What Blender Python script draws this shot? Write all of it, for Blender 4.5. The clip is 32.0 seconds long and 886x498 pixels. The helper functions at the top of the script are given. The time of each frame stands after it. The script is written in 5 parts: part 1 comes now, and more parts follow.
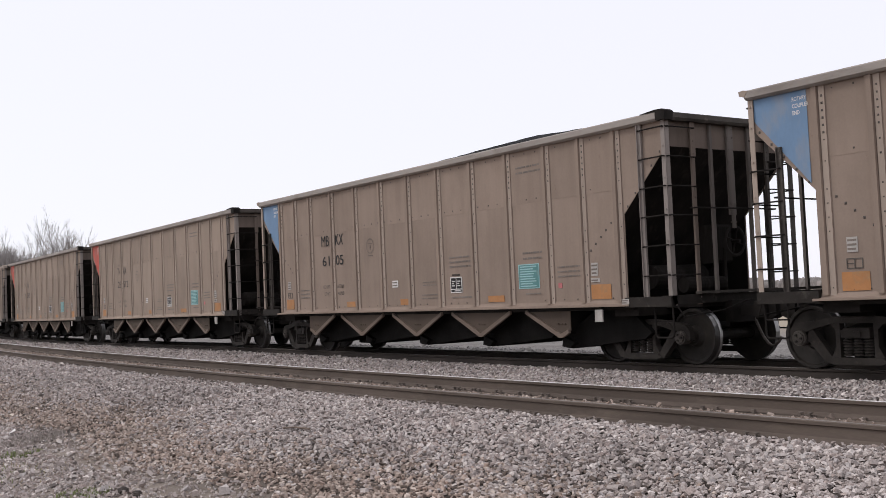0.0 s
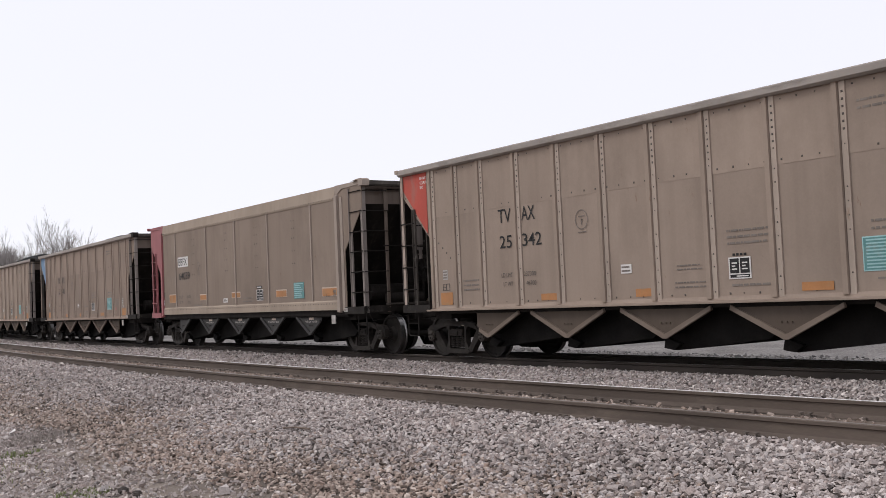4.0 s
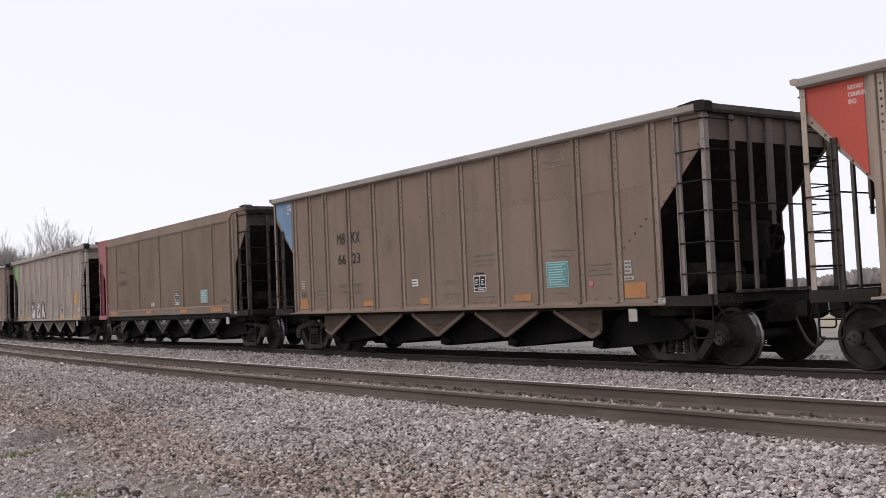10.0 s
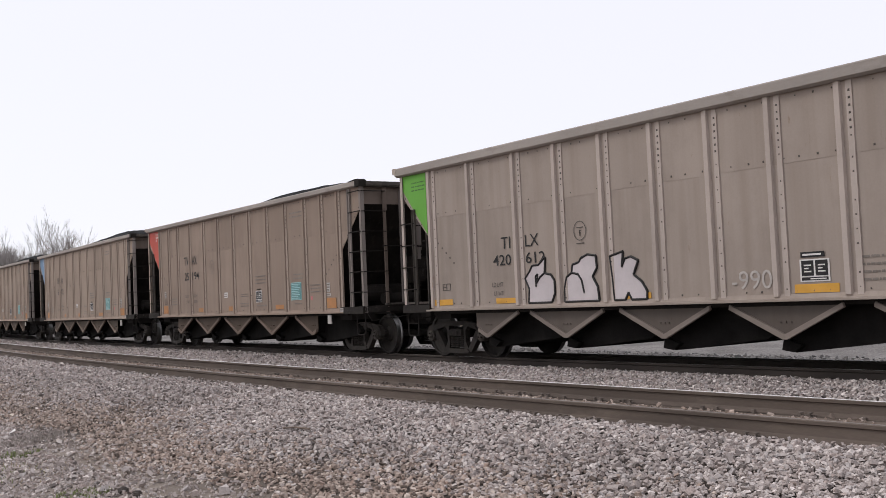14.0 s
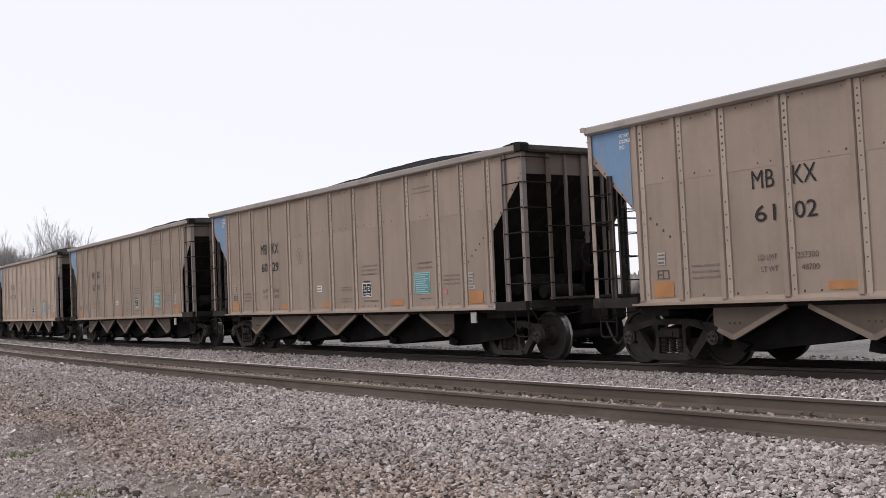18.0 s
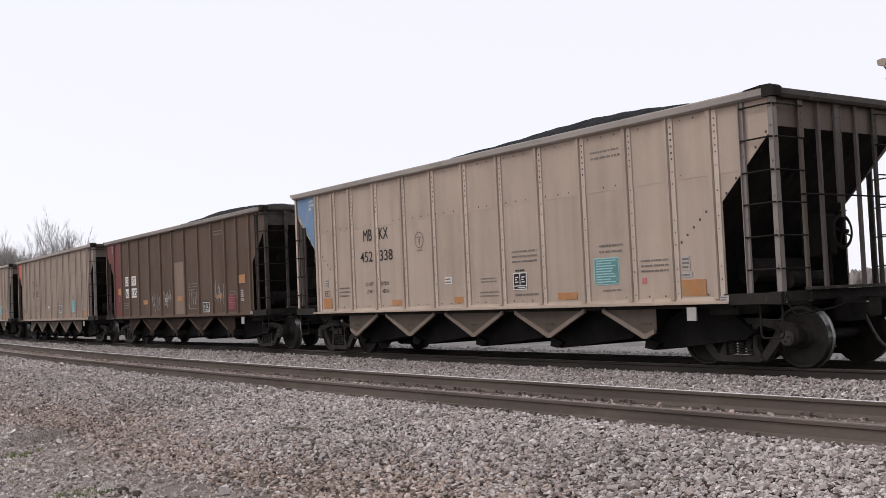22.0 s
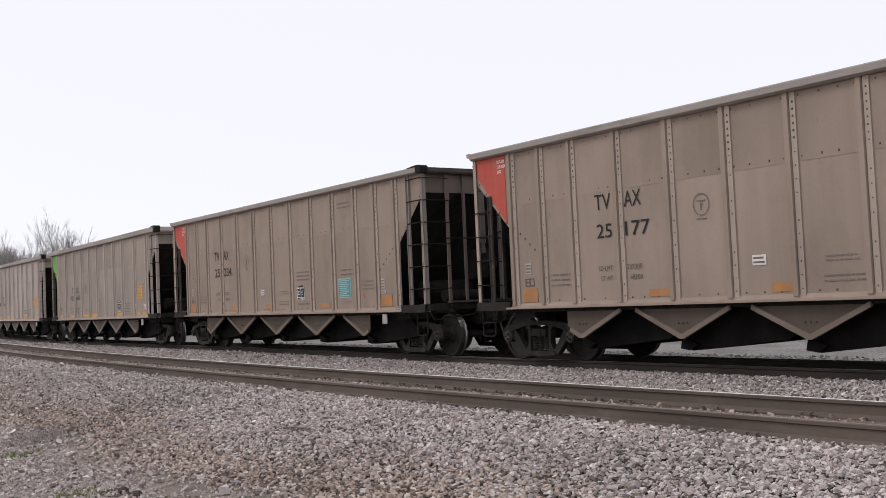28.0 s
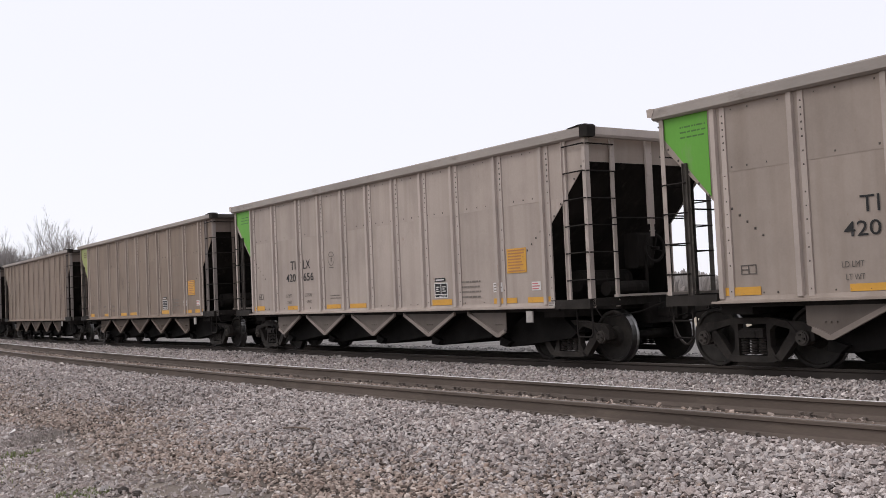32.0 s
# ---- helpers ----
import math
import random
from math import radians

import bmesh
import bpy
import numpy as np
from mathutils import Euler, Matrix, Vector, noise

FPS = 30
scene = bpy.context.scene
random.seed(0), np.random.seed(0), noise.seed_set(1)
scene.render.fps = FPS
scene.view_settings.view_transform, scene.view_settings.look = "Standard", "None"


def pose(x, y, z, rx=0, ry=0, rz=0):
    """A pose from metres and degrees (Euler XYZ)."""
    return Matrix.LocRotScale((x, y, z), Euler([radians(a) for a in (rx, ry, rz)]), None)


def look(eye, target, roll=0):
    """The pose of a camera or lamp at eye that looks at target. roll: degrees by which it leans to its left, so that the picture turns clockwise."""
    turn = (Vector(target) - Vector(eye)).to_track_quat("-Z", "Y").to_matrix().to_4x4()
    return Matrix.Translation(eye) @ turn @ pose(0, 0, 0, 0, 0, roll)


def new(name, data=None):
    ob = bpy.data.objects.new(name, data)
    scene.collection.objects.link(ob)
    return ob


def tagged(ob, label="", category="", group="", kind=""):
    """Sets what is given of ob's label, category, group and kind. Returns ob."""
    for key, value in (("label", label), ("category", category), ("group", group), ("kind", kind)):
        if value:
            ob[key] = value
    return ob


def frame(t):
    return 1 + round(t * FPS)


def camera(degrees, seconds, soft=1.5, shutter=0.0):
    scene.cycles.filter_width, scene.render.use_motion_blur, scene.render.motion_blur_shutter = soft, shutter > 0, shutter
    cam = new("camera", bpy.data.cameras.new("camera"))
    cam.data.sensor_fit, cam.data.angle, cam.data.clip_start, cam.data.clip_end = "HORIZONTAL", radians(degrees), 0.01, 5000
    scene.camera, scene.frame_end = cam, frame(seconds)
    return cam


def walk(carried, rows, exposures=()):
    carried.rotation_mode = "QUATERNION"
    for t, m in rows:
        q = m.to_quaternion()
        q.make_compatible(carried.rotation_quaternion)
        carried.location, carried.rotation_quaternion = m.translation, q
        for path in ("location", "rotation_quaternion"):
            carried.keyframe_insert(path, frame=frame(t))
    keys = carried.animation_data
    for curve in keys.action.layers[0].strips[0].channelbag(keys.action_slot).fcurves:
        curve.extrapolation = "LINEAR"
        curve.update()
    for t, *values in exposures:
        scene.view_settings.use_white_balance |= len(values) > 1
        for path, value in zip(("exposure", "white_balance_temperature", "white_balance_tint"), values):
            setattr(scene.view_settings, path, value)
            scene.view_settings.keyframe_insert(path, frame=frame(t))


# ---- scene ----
cam = camera(46.02, 32.0, soft=0.6)
CAM_YAW, CAM_PITCH, CAM_ROLL = 0.9408, 0.05072, -0.0463


def camera_pose():
    """Tripod beside the second track, looking along the train."""
    cy, sy, cp, sp = math.cos(CAM_YAW), math.sin(CAM_YAW), math.cos(CAM_PITCH), math.sin(CAM_PITCH)
    fwd = Vector((-sy * cp, cy * cp, sp))
    right = Vector((cy, sy, 0.0))
    up = right.cross(fwd)
    c, s = math.cos(CAM_ROLL), math.sin(CAM_ROLL)
    r2, u2 = c * right + s * up, c * up - s * right
    m = Matrix((r2, u2, -fwd)).transposed().to_4x4()
    return Matrix.Translation((0.0, -13.9635, 1.2227)) @ m


walk(cam, [(0.0, camera_pose()), (32.0, camera_pose())], exposures=[(0.0, 0.0), (32.0, 0.0)])

# ---- light: a bright overcast sky with a weak, wide sun ----
SUN_EL, SUN_AZ = radians(42), radians(223)
world = bpy.data.worlds.new("world")
scene.world = world
world.use_nodes = True
wn, wl = world.node_tree.nodes, world.node_tree.links
wn.clear()
w_out = wn.new("ShaderNodeOutputWorld")
w_bg = wn.new("ShaderNodeBackground")
w_sky = wn.new("ShaderNodeTexSky")
w_sky.sky_type, w_sky.sun_disc = "NISHITA", False
w_sky.sun_elevation, w_sky.sun_rotation = SUN_EL, SUN_AZ
w_gain = wn.new("ShaderNodeMix")
w_gain.data_type, w_gain.blend_type = "RGBA", "MIX"
w_gain.inputs[0].default_value = 0.985
w_gain.inputs[7].default_value = (0.9, 0.89, 0.965, 1)
wl.new(w_sky.outputs[0], w_gain.inputs[6])
wl.new(w_gain.outputs[2], w_bg.inputs[0])
w_bg.inputs[1].default_value = 1.0
wl.new(w_bg.outputs[0], w_out.inputs[0])

sun = new("sun", bpy.data.lights.new("sun", "SUN"))
sun.data.energy, sun.data.angle, sun.data.color = 0.9, radians(14), (1.0, 0.96, 0.9)
sun.matrix_world = look((-52, -34, 42), (-20, 0, 0))


# ---- materials ----
MATS = {}


def node_mat(name, base, rough=0.6, metal=0.0, spread=0.25, scale=1.5, fine=40.0, bump=0.15, bump_scale=60.0,
             second=None, second_at=0.55, stretch=(1, 1, 1), island=0.0, spec=0.4, second_scale=None):
    """A surface with tone shifts at two scales, an optional second colour in patches, and fine relief."""
    if name in MATS:
        return MATS[name]
    m = bpy.data.materials.new(name)
    m.use_nodes = True
    n, l = m.node_tree.nodes, m.node_tree.links
    bsdf = n["Principled BSDF"]
    bsdf.inputs["Roughness"].default_value = rough
    bsdf.inputs["Metallic"].default_value = metal
    bsdf.inputs["Specular IOR Level"].default_value = spec
    tc = n.new("ShaderNodeTexCoord")
    info = n.new("ShaderNodeObjectInfo")
    mul = n.new("ShaderNodeMath")
    mul.operation = "MULTIPLY"
    mul.inputs[1].default_value = 61.0
    l.new(info.outputs["Random"], mul.inputs[0])
    mp = n.new("ShaderNodeMapping")
    mp.inputs["Scale"].default_value = stretch
    l.new(tc.outputs["Object"], mp.inputs["Vector"])
    add = n.new("ShaderNodeVectorMath")
    add.operation = "ADD"
    l.new(mp.outputs[0], add.inputs[0])
    l.new(mul.outputs[0], add.inputs[1])
    vec = add.outputs[0]
    big = n.new("ShaderNodeTexNoise")
    big.inputs["Scale"].default_value, big.inputs["Detail"].default_value = scale, 5
    l.new(vec, big.inputs["Vector"])
    small = n.new("ShaderNodeTexNoise")
    small.inputs["Scale"].default_value, small.inputs["Detail"].default_value = fine, 3
    l.new(vec, small.inputs["Vector"])
    ramp = n.new("ShaderNodeValToRGB")
    lo = tuple(c * (1 - spread) for c in base) + (1,)
    hi = tuple(min(1, c * (1 + spread)) for c in base) + (1,)
    ramp.color_ramp.elements[0].position, ramp.color_ramp.elements[1].position = 0.3, 0.7
    ramp.color_ramp.elements[0].color, ramp.color_ramp.elements[1].color = lo, hi
    l.new(big.outputs["Fac"], ramp.inputs["Fac"])
    col = ramp.outputs["Color"]
    if second:
        patch = n.new("ShaderNodeTexNoise")
        patch.inputs["Scale"].default_value, patch.inputs["Detail"].default_value = second_scale or scale * 2.3, 8
        patch.inputs["Roughness"].default_value = 0.65
        l.new(vec, patch.inputs["Vector"])
        pr = n.new("ShaderNodeValToRGB")
        pr.color_ramp.elements[0].position, pr.color_ramp.elements[1].position = second_at, second_at + 0.12
        l.new(patch.outputs["Fac"], pr.inputs["Fac"])
        mx = n.new("ShaderNodeMix")
        mx.data_type = "RGBA"
        l.new(pr.outputs["Color"], mx.inputs[0])
        l.new(col, mx.inputs[6])
        mx.inputs[7].default_value = (*second, 1)
        col = mx.outputs[2]
    fr = n.new("ShaderNodeMapRange")
    fr.inputs["To Min"].default_value, fr.inputs["To Max"].default_value = 1 - spread * 0.6, 1 + spread * 0.6
    l.new(small.outputs["Fac"], fr.inputs["Value"])
    mm = n.new("ShaderNodeMix")
    mm.data_type, mm.blend_type = "RGBA", "MULTIPLY"
    mm.inputs[0].default_value = 1.0
    l.new(col, mm.inputs[6])
    l.new(fr.outputs[0], mm.inputs[7])
    col = mm.outputs[2]
    if island:
        geo = n.new("ShaderNodeNewGeometry")
        ir = n.new("ShaderNodeMapRange")
        ir.inputs["To Min"].default_value, ir.inputs["To Max"].default_value = 1 - island, 1 + island
        l.new(geo.outputs["Random Per Island"], ir.inputs["Value"])
        mi = n.new("ShaderNodeMix")
        mi.data_type, mi.blend_type = "RGBA", "MULTIPLY"
        mi.inputs[0].default_value = 1.0
        l.new(col, mi.inputs[6])
        l.new(ir.outputs[0], mi.inputs[7])
        col = mi.outputs[2]
    l.new(col, bsdf.inputs["Base Color"])
    if bump:
        bn = n.new("ShaderNodeTexNoise")
        bn.inputs["Scale"].default_value, bn.inputs["Detail"].default_value = bump_scale, 4
        l.new(vec, bn.inputs["Vector"])
        bp = n.new("ShaderNodeBump")
        bp.inputs["Strength"].default_value, bp.inputs["Distance"].default_value = bump, 0.02
        l.new(bn.outputs["Fac"], bp.inputs["Height"])
        l.new(bp.outputs["Normal"], bsdf.inputs["Normal"])
    MATS[name] = m
    return m


def car_paint(name, base, streak=None, rough=0.62, amount=0.5):
    """Weathered car side: dust, rain streaks, sooty blotches, specks of rust and shallow dents."""
    warm = (1.06, 0.98, 0.935)
    base = tuple(c * w for c, w in zip(base, warm))
    streak = tuple(c * w for c, w in zip(streak, warm)) if streak else tuple(c * 0.83 for c in base)
    m = bpy.data.materials.new(name)
    m.use_nodes = True
    n, l = m.node_tree.nodes, m.node_tree.links
    bsdf = n["Principled BSDF"]
    bsdf.inputs["Specular IOR Level"].default_value = 0.03
    tc, info = n.new("ShaderNodeTexCoord"), n.new("ShaderNodeObjectInfo")
    off = n.new("ShaderNodeMath")
    off.operation = "MULTIPLY"
    off.inputs[1].default_value = 61.0
    l.new(info.outputs["Random"], off.inputs[0])

    def grain(scale, detail, stretch, lo, hi, vlo, vhi, roughness=0.55):
        mp = n.new("ShaderNodeMapping")
        mp.inputs["Scale"].default_value = stretch
        l.new(tc.outputs["Object"], mp.inputs["Vector"])
        l.new(off.outputs[0], mp.inputs["Location"])
        t = n.new("ShaderNodeTexNoise")
        t.inputs["Scale"].default_value, t.inputs["Detail"].default_value, t.inputs["Roughness"].default_value = scale, detail, roughness
        l.new(mp.outputs[0], t.inputs["Vector"])
        r = n.new("ShaderNodeMapRange")
        r.inputs["From Min"].default_value, r.inputs["From Max"].default_value = lo, hi
        r.inputs["To Min"].default_value, r.inputs["To Max"].default_value = vlo, vhi
        l.new(t.outputs["Fac"], r.inputs["Value"])
        return r.outputs[0]

    def mix(fac, a, b, blend="MIX"):
        x = n.new("ShaderNodeMix")
        x.data_type, x.blend_type = "RGBA", blend
        for slot, value in ((0, fac), (6, a), (7, b)):
            if isinstance(value, (float, tuple)):
                x.inputs[slot].default_value = value
            else:
                l.new(value, x.inputs[slot])
        return x.outputs[2]

    col = mix(grain(2.2, 3, (1.7, 1.7, 0.07), 0.44 + 0.1 * (amount - 0.5), 0.72, 0.0, 0.6), (*base, 1), (*streak, 1))
    col = mix(grain(0.9, 7, (1, 1, 0.6), 0.5, 0.72, 0.0, 0.55, 0.68), col, (*(c * 0.7 for c in base), 1))
    col = mix(grain(7.0, 6, (1, 1, 0.3), 0.66, 0.72, 0.0, 0.5, 0.7), col, (base[0] * 0.62, base[1] * 0.47, base[2] * 0.36, 1))
    col = mix(1.0, col, grain(0.4, 3, (1, 1, 0.8), 0.3, 0.7, 0.9, 1.12), "MULTIPLY")
    col = mix(1.0, col, grain(30.0, 3, (1, 1, 1), 0.3, 0.7, 0.975, 1.025), "MULTIPLY")
    l.new(col, bsdf.inputs["Base Color"])
    l.new(grain(2.0, 4, (1, 1, 0.3), 0.3, 0.7, rough - 0.08, rough + 0.1), bsdf.inputs["Roughness"])
    bp = n.new("ShaderNodeBump")
    bp.inputs["Strength"].default_value, bp.inputs["Distance"].default_value = 0.12, 0.05
    l.new(grain(1.6, 4, (1, 1, 0.8), 0.0, 1.0, 0.0, 1.0), bp.inputs["Height"])
    l.new(bp.outputs["Normal"], bsdf.inputs["Normal"])
    return m


BASES = {"soiled": (0.165, 0.13, 0.105), "taupe": (0.292, 0.245, 0.208), "taupe2": (0.325, 0.278, 0.236), "taupe3": (0.285, 0.248, 0.217), "sand": (0.45, 0.385, 0.325), "grime": (0.225, 0.182, 0.15), "rust": (0.135, 0.1, 0.08), "khaki": (0.19, 0.16, 0.135), "silver": (0.42, 0.385, 0.355), "silver2": (0.36, 0.325, 0.295)}
PAINT = {
    "taupe": car_paint("dusty_taupe_paint", (0.292, 0.245, 0.208)),
    "taupe2": car_paint("dusty_taupe_paint_light", (0.325, 0.278, 0.236)),
    "taupe3": car_paint("dusty_taupe_paint_grey", (0.262, 0.224, 0.19)),
    "sand": car_paint("dusty_sand_paint", (0.42, 0.362, 0.308), (0.35, 0.295, 0.248)),
    "grime": car_paint("sooty_brown_paint", (0.225, 0.182, 0.15), (0.19, 0.154, 0.127), amount=0.47),
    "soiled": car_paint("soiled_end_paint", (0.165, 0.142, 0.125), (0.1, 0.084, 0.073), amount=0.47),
    "rust": car_paint("dark_brown_paint", (0.126, 0.096, 0.078), (0.096, 0.073, 0.059), amount=0.48),
    "khaki": car_paint("dusty_khaki_paint", (0.195, 0.159, 0.126), (0.164, 0.132, 0.103), amount=0.5),
    "silver": car_paint("dull_aluminium", (0.4, 0.366, 0.336), (0.31, 0.277, 0.248), rough=0.5),
    "silver2": car_paint("dull_aluminium_dusty", (0.335, 0.303, 0.272), (0.26, 0.228, 0.198), rough=0.55),
}
# body paint darkened for grime and for the shade below the sill
GRIMY_SHADED = {k: car_paint("grimy_shaded_" + k, tuple(c * (0.24 if k == "sand" else 0.35) for c in BASES[k])) for k in PAINT}
# flange copies of the body paint, scaled darker
FLANGE_DARKER = {k: car_paint("darker_flange_" + k, tuple(c * (0.5 if k == "sand" else 0.62) for c in BASES[k])) for k in PAINT}
TRIM = {
    "taupe": car_paint("trim_taupe", (0.36, 0.315, 0.275)), "taupe2": car_paint("trim_taupe_light", (0.4, 0.355, 0.31)),
    "taupe3": car_paint("trim_taupe_grey", (0.36, 0.325, 0.29)), "sand": car_paint("trim_sand", (0.52, 0.46, 0.4)),
    "grime": car_paint("trim_grime", (0.265, 0.222, 0.187)), "rust": car_paint("trim_rust", (0.15, 0.108, 0.085)),
    "khaki": car_paint("trim_khaki", (0.235, 0.196, 0.163)), "silver": car_paint("trim_silver", (0.47, 0.437, 0.408)),
    "silver2": car_paint("trim_silver_dusty", (0.44, 0.405, 0.375)),
}
POST = car_paint("dusty_post_paint", (0.265, 0.25, 0.238))
BAND = car_paint("sandy_band_paint", (0.37, 0.325, 0.272))
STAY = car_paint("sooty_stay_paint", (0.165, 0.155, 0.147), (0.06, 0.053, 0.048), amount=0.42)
CHORD = node_mat("pale_dusty_top_chord", (0.335, 0.296, 0.266), 0.6, 0, 0.14, 1.2, 30, 0.04, 20, (0.26, 0.228, 0.203), 0.54, (0.35, 1, 1), spec=0.08)
# dull black for the slope sheets and brake gear at the ends
DULL_BLACK = node_mat("dull_black_steel", (0.021, 0.018, 0.0158), 0.92, 0, 0.4, 2.0, 30, 0.2, 30, (0.036, 0.031, 0.027), 0.56, (1, 1, 0.25), spec=0.1)
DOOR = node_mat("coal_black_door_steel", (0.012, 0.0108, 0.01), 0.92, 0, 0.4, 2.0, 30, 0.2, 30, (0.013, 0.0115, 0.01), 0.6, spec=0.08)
FRAME = node_mat("grimy_shaded_frame_steel", (0.02, 0.017, 0.015), 0.85, 0, 0.35, 3.0, 50, 0.2, 50, (0.026, 0.021, 0.0175), 0.58, spec=0.15)
TRUCK = node_mat("cast_truck_steel", (0.031, 0.026, 0.0225), 0.74, 0, 0.35, 5.0, 60, 0.25, 70, (0.05, 0.04, 0.033), 0.57, spec=0.2)
WHEEL = node_mat("rusty_wheel_steel", (0.028, 0.024, 0.021), 0.68, 0.0, 0.3, 6.0, 70, 0.12, 60, (0.042, 0.034, 0.028), 0.58, spec=0.2)
TREAD = node_mat("polished_tread_steel", (0.25, 0.243, 0.236), 0.36, 1.0, 0.1, 6.0, 70, 0.05, 60)
SLATE = node_mat("dark_slate_paint", (0.06, 0.057, 0.055), 0.7, 0, 0.2, 2.0, 40, 0.1, 40, (0.085, 0.077, 0.07), 0.56, spec=0.15)
ROCK = node_mat("dark_brown_rock", (0.05, 0.04, 0.034), 0.9, 0, 0.3, 8, 60, 0.5, 30)
BOLT = node_mat("dark_bolt_steel", (0.1, 0.083, 0.071), 0.7, 0, 0.3, 20, 80, 0)
COAL = node_mat("coal", (0.009, 0.009, 0.0095), 0.85, 0, 0.6, 4, 30, 0.9, 22, (0.018, 0.018, 0.019), 0.6, spec=0.15)
COLOUR = {
    "blue": node_mat("faded_blue_paint", (0.185, 0.285, 0.425), 0.6, 0, 0.12, 1.2, 30, 0.05, 20, (0.235, 0.29, 0.37), 0.52, (1, 1, 0.4), spec=0.12),
    "red": node_mat("faded_red_paint", (0.48, 0.085, 0.06), 0.6, 0, 0.14, 1.2, 30, 0.05, 20, (0.4, 0.13, 0.1), 0.56, (1, 1, 0.4), spec=0.25),
    "pink": node_mat("dusty_rose_paint", (0.335, 0.125, 0.13), 0.62, 0, 0.14, 1.2, 30, 0.05, 20, (0.28, 0.125, 0.13), 0.54, (1, 1, 0.4), spec=0.25),
    "maroon": node_mat("dusty_maroon_paint", (0.16, 0.032, 0.034), 0.6, 0, 0.16, 1.2, 30, 0.05, 20, (0.13, 0.045, 0.04), 0.54, (1, 1, 0.4), spec=0.25),
    "green": node_mat("bright_green_paint", (0.13, 0.36, 0.05), 0.55, 0, 0.1, 1.2, 30, 0.05, 20, (0.17, 0.33, 0.09), 0.58, (1, 1, 0.4), spec=0.25),
    "mustard": node_mat("dusty_mustard_paint", (0.33, 0.36, 0.13), 0.6, 0, 0.12, 1.2, 30, 0.05, 20, spec=0.25),
}
ORANGE = node_mat("faded_orange_patch", (0.42, 0.19, 0.07), 0.6, 0, 0.14, 3, 30, 0, 20, (0.36, 0.2, 0.095), 0.52, second_scale=4)
YELLOW = node_mat("yellow_sticker", (0.62, 0.32, 0.045), 0.55, 0, 0.1, 3, 30, 0, 20, (0.5, 0.31, 0.12), 0.6)
TEAL = node_mat("teal_sticker", (0.1, 0.25, 0.245), 0.55, 0, 0.1, 3, 30, 0, 20, (0.17, 0.26, 0.245), 0.52, second_scale=7)
FADED_TEAL = node_mat("faded_teal_sticker", (0.27, 0.325, 0.305), 0.6, 0, 0.12, 3, 30, 0, 20, (0.28, 0.29, 0.26), 0.52, second_scale=7)
WHITE = node_mat("white_stencil", (0.68, 0.65, 0.62), 0.6, 0, 0.08, 3, 30, 0)
WORN = node_mat("worn_white_label", (0.42, 0.39, 0.36), 0.65, 0, 0.15, 6, 40, 0)
BLACK = node_mat("black_stencil", (0.014, 0.013, 0.0125), 0.65, 0, 0.2, 3, 30, 0)
GREYINK = node_mat("faded_stencil", (0.172, 0.142, 0.12), 0.65, 0, 0.25, 3, 30, 0)
PINKDOT = node_mat("pink_sticker", (0.5, 0.16, 0.16), 0.6, 0, 0.1, 3, 30, 0)
PALETEAL = node_mat("pale_teal_print", (0.32, 0.52, 0.52), 0.6, 0, 0.1, 3, 30, 0)
PRINT = node_mat("small_worn_print", (0.195, 0.166, 0.142), 0.65, 0, 0.25, 3, 30, 0)
CHALK = node_mat("thin_pale_spray", (0.44, 0.4, 0.365), 0.7, 0, 0.2, 6, 40, 0)
FADED = node_mat("worn_black_stencil", (0.1, 0.085, 0.073), 0.65, 0, 0.25, 3, 30, 0)
GREENINK = node_mat("dark_green_print", (0.06, 0.16, 0.03), 0.6, 0, 0.2, 3, 30, 0)
GRAFFITI = node_mat("pale_graffiti", (0.56, 0.5, 0.5), 0.6, 0, 0.08, 3, 30, 0)
RAIL_SIDE = node_mat("rusty_rail_side", (0.115, 0.09, 0.074), 0.8, 0, 0.22, 1.6, 45, 0.15, 50, (0.15, 0.118, 0.095), 0.56, (0.3, 1, 1), spec=0.25)
# near-white base paints the bright glint along one rail head
RAIL_HIGHLIGHT = node_mat("rail_head_highlight", (0.86, 0.85, 0.83), 0.4, 0.1, 0.08, 2, 40, 0.03, 40)
RAIL_DULL = node_mat("dull_rail_head", (0.2, 0.17, 0.15), 0.5, 0.2, 0.12, 2, 40, 0.03, 40)
# darker rail sides for the track under the train
RAIL_DARK = node_mat("dark_rail_side", (0.062, 0.051, 0.044), 0.8, 0, 0.22, 1.6, 45, 0.15, 50, (0.07, 0.056, 0.047), 0.56, (0.3, 1, 1), spec=0.2)
TIE = node_mat("weathered_tie_wood", (0.1, 0.082, 0.066), 0.9, 0, 0.3, 4, 50, 0.5, 30, (0.15, 0.125, 0.1), 0.56, (1, 0.2, 1))
PLATE = node_mat("rusty_tie_plate", (0.135, 0.11, 0.093), 0.8, 0, 0.3, 8, 60, 0.2, 60)


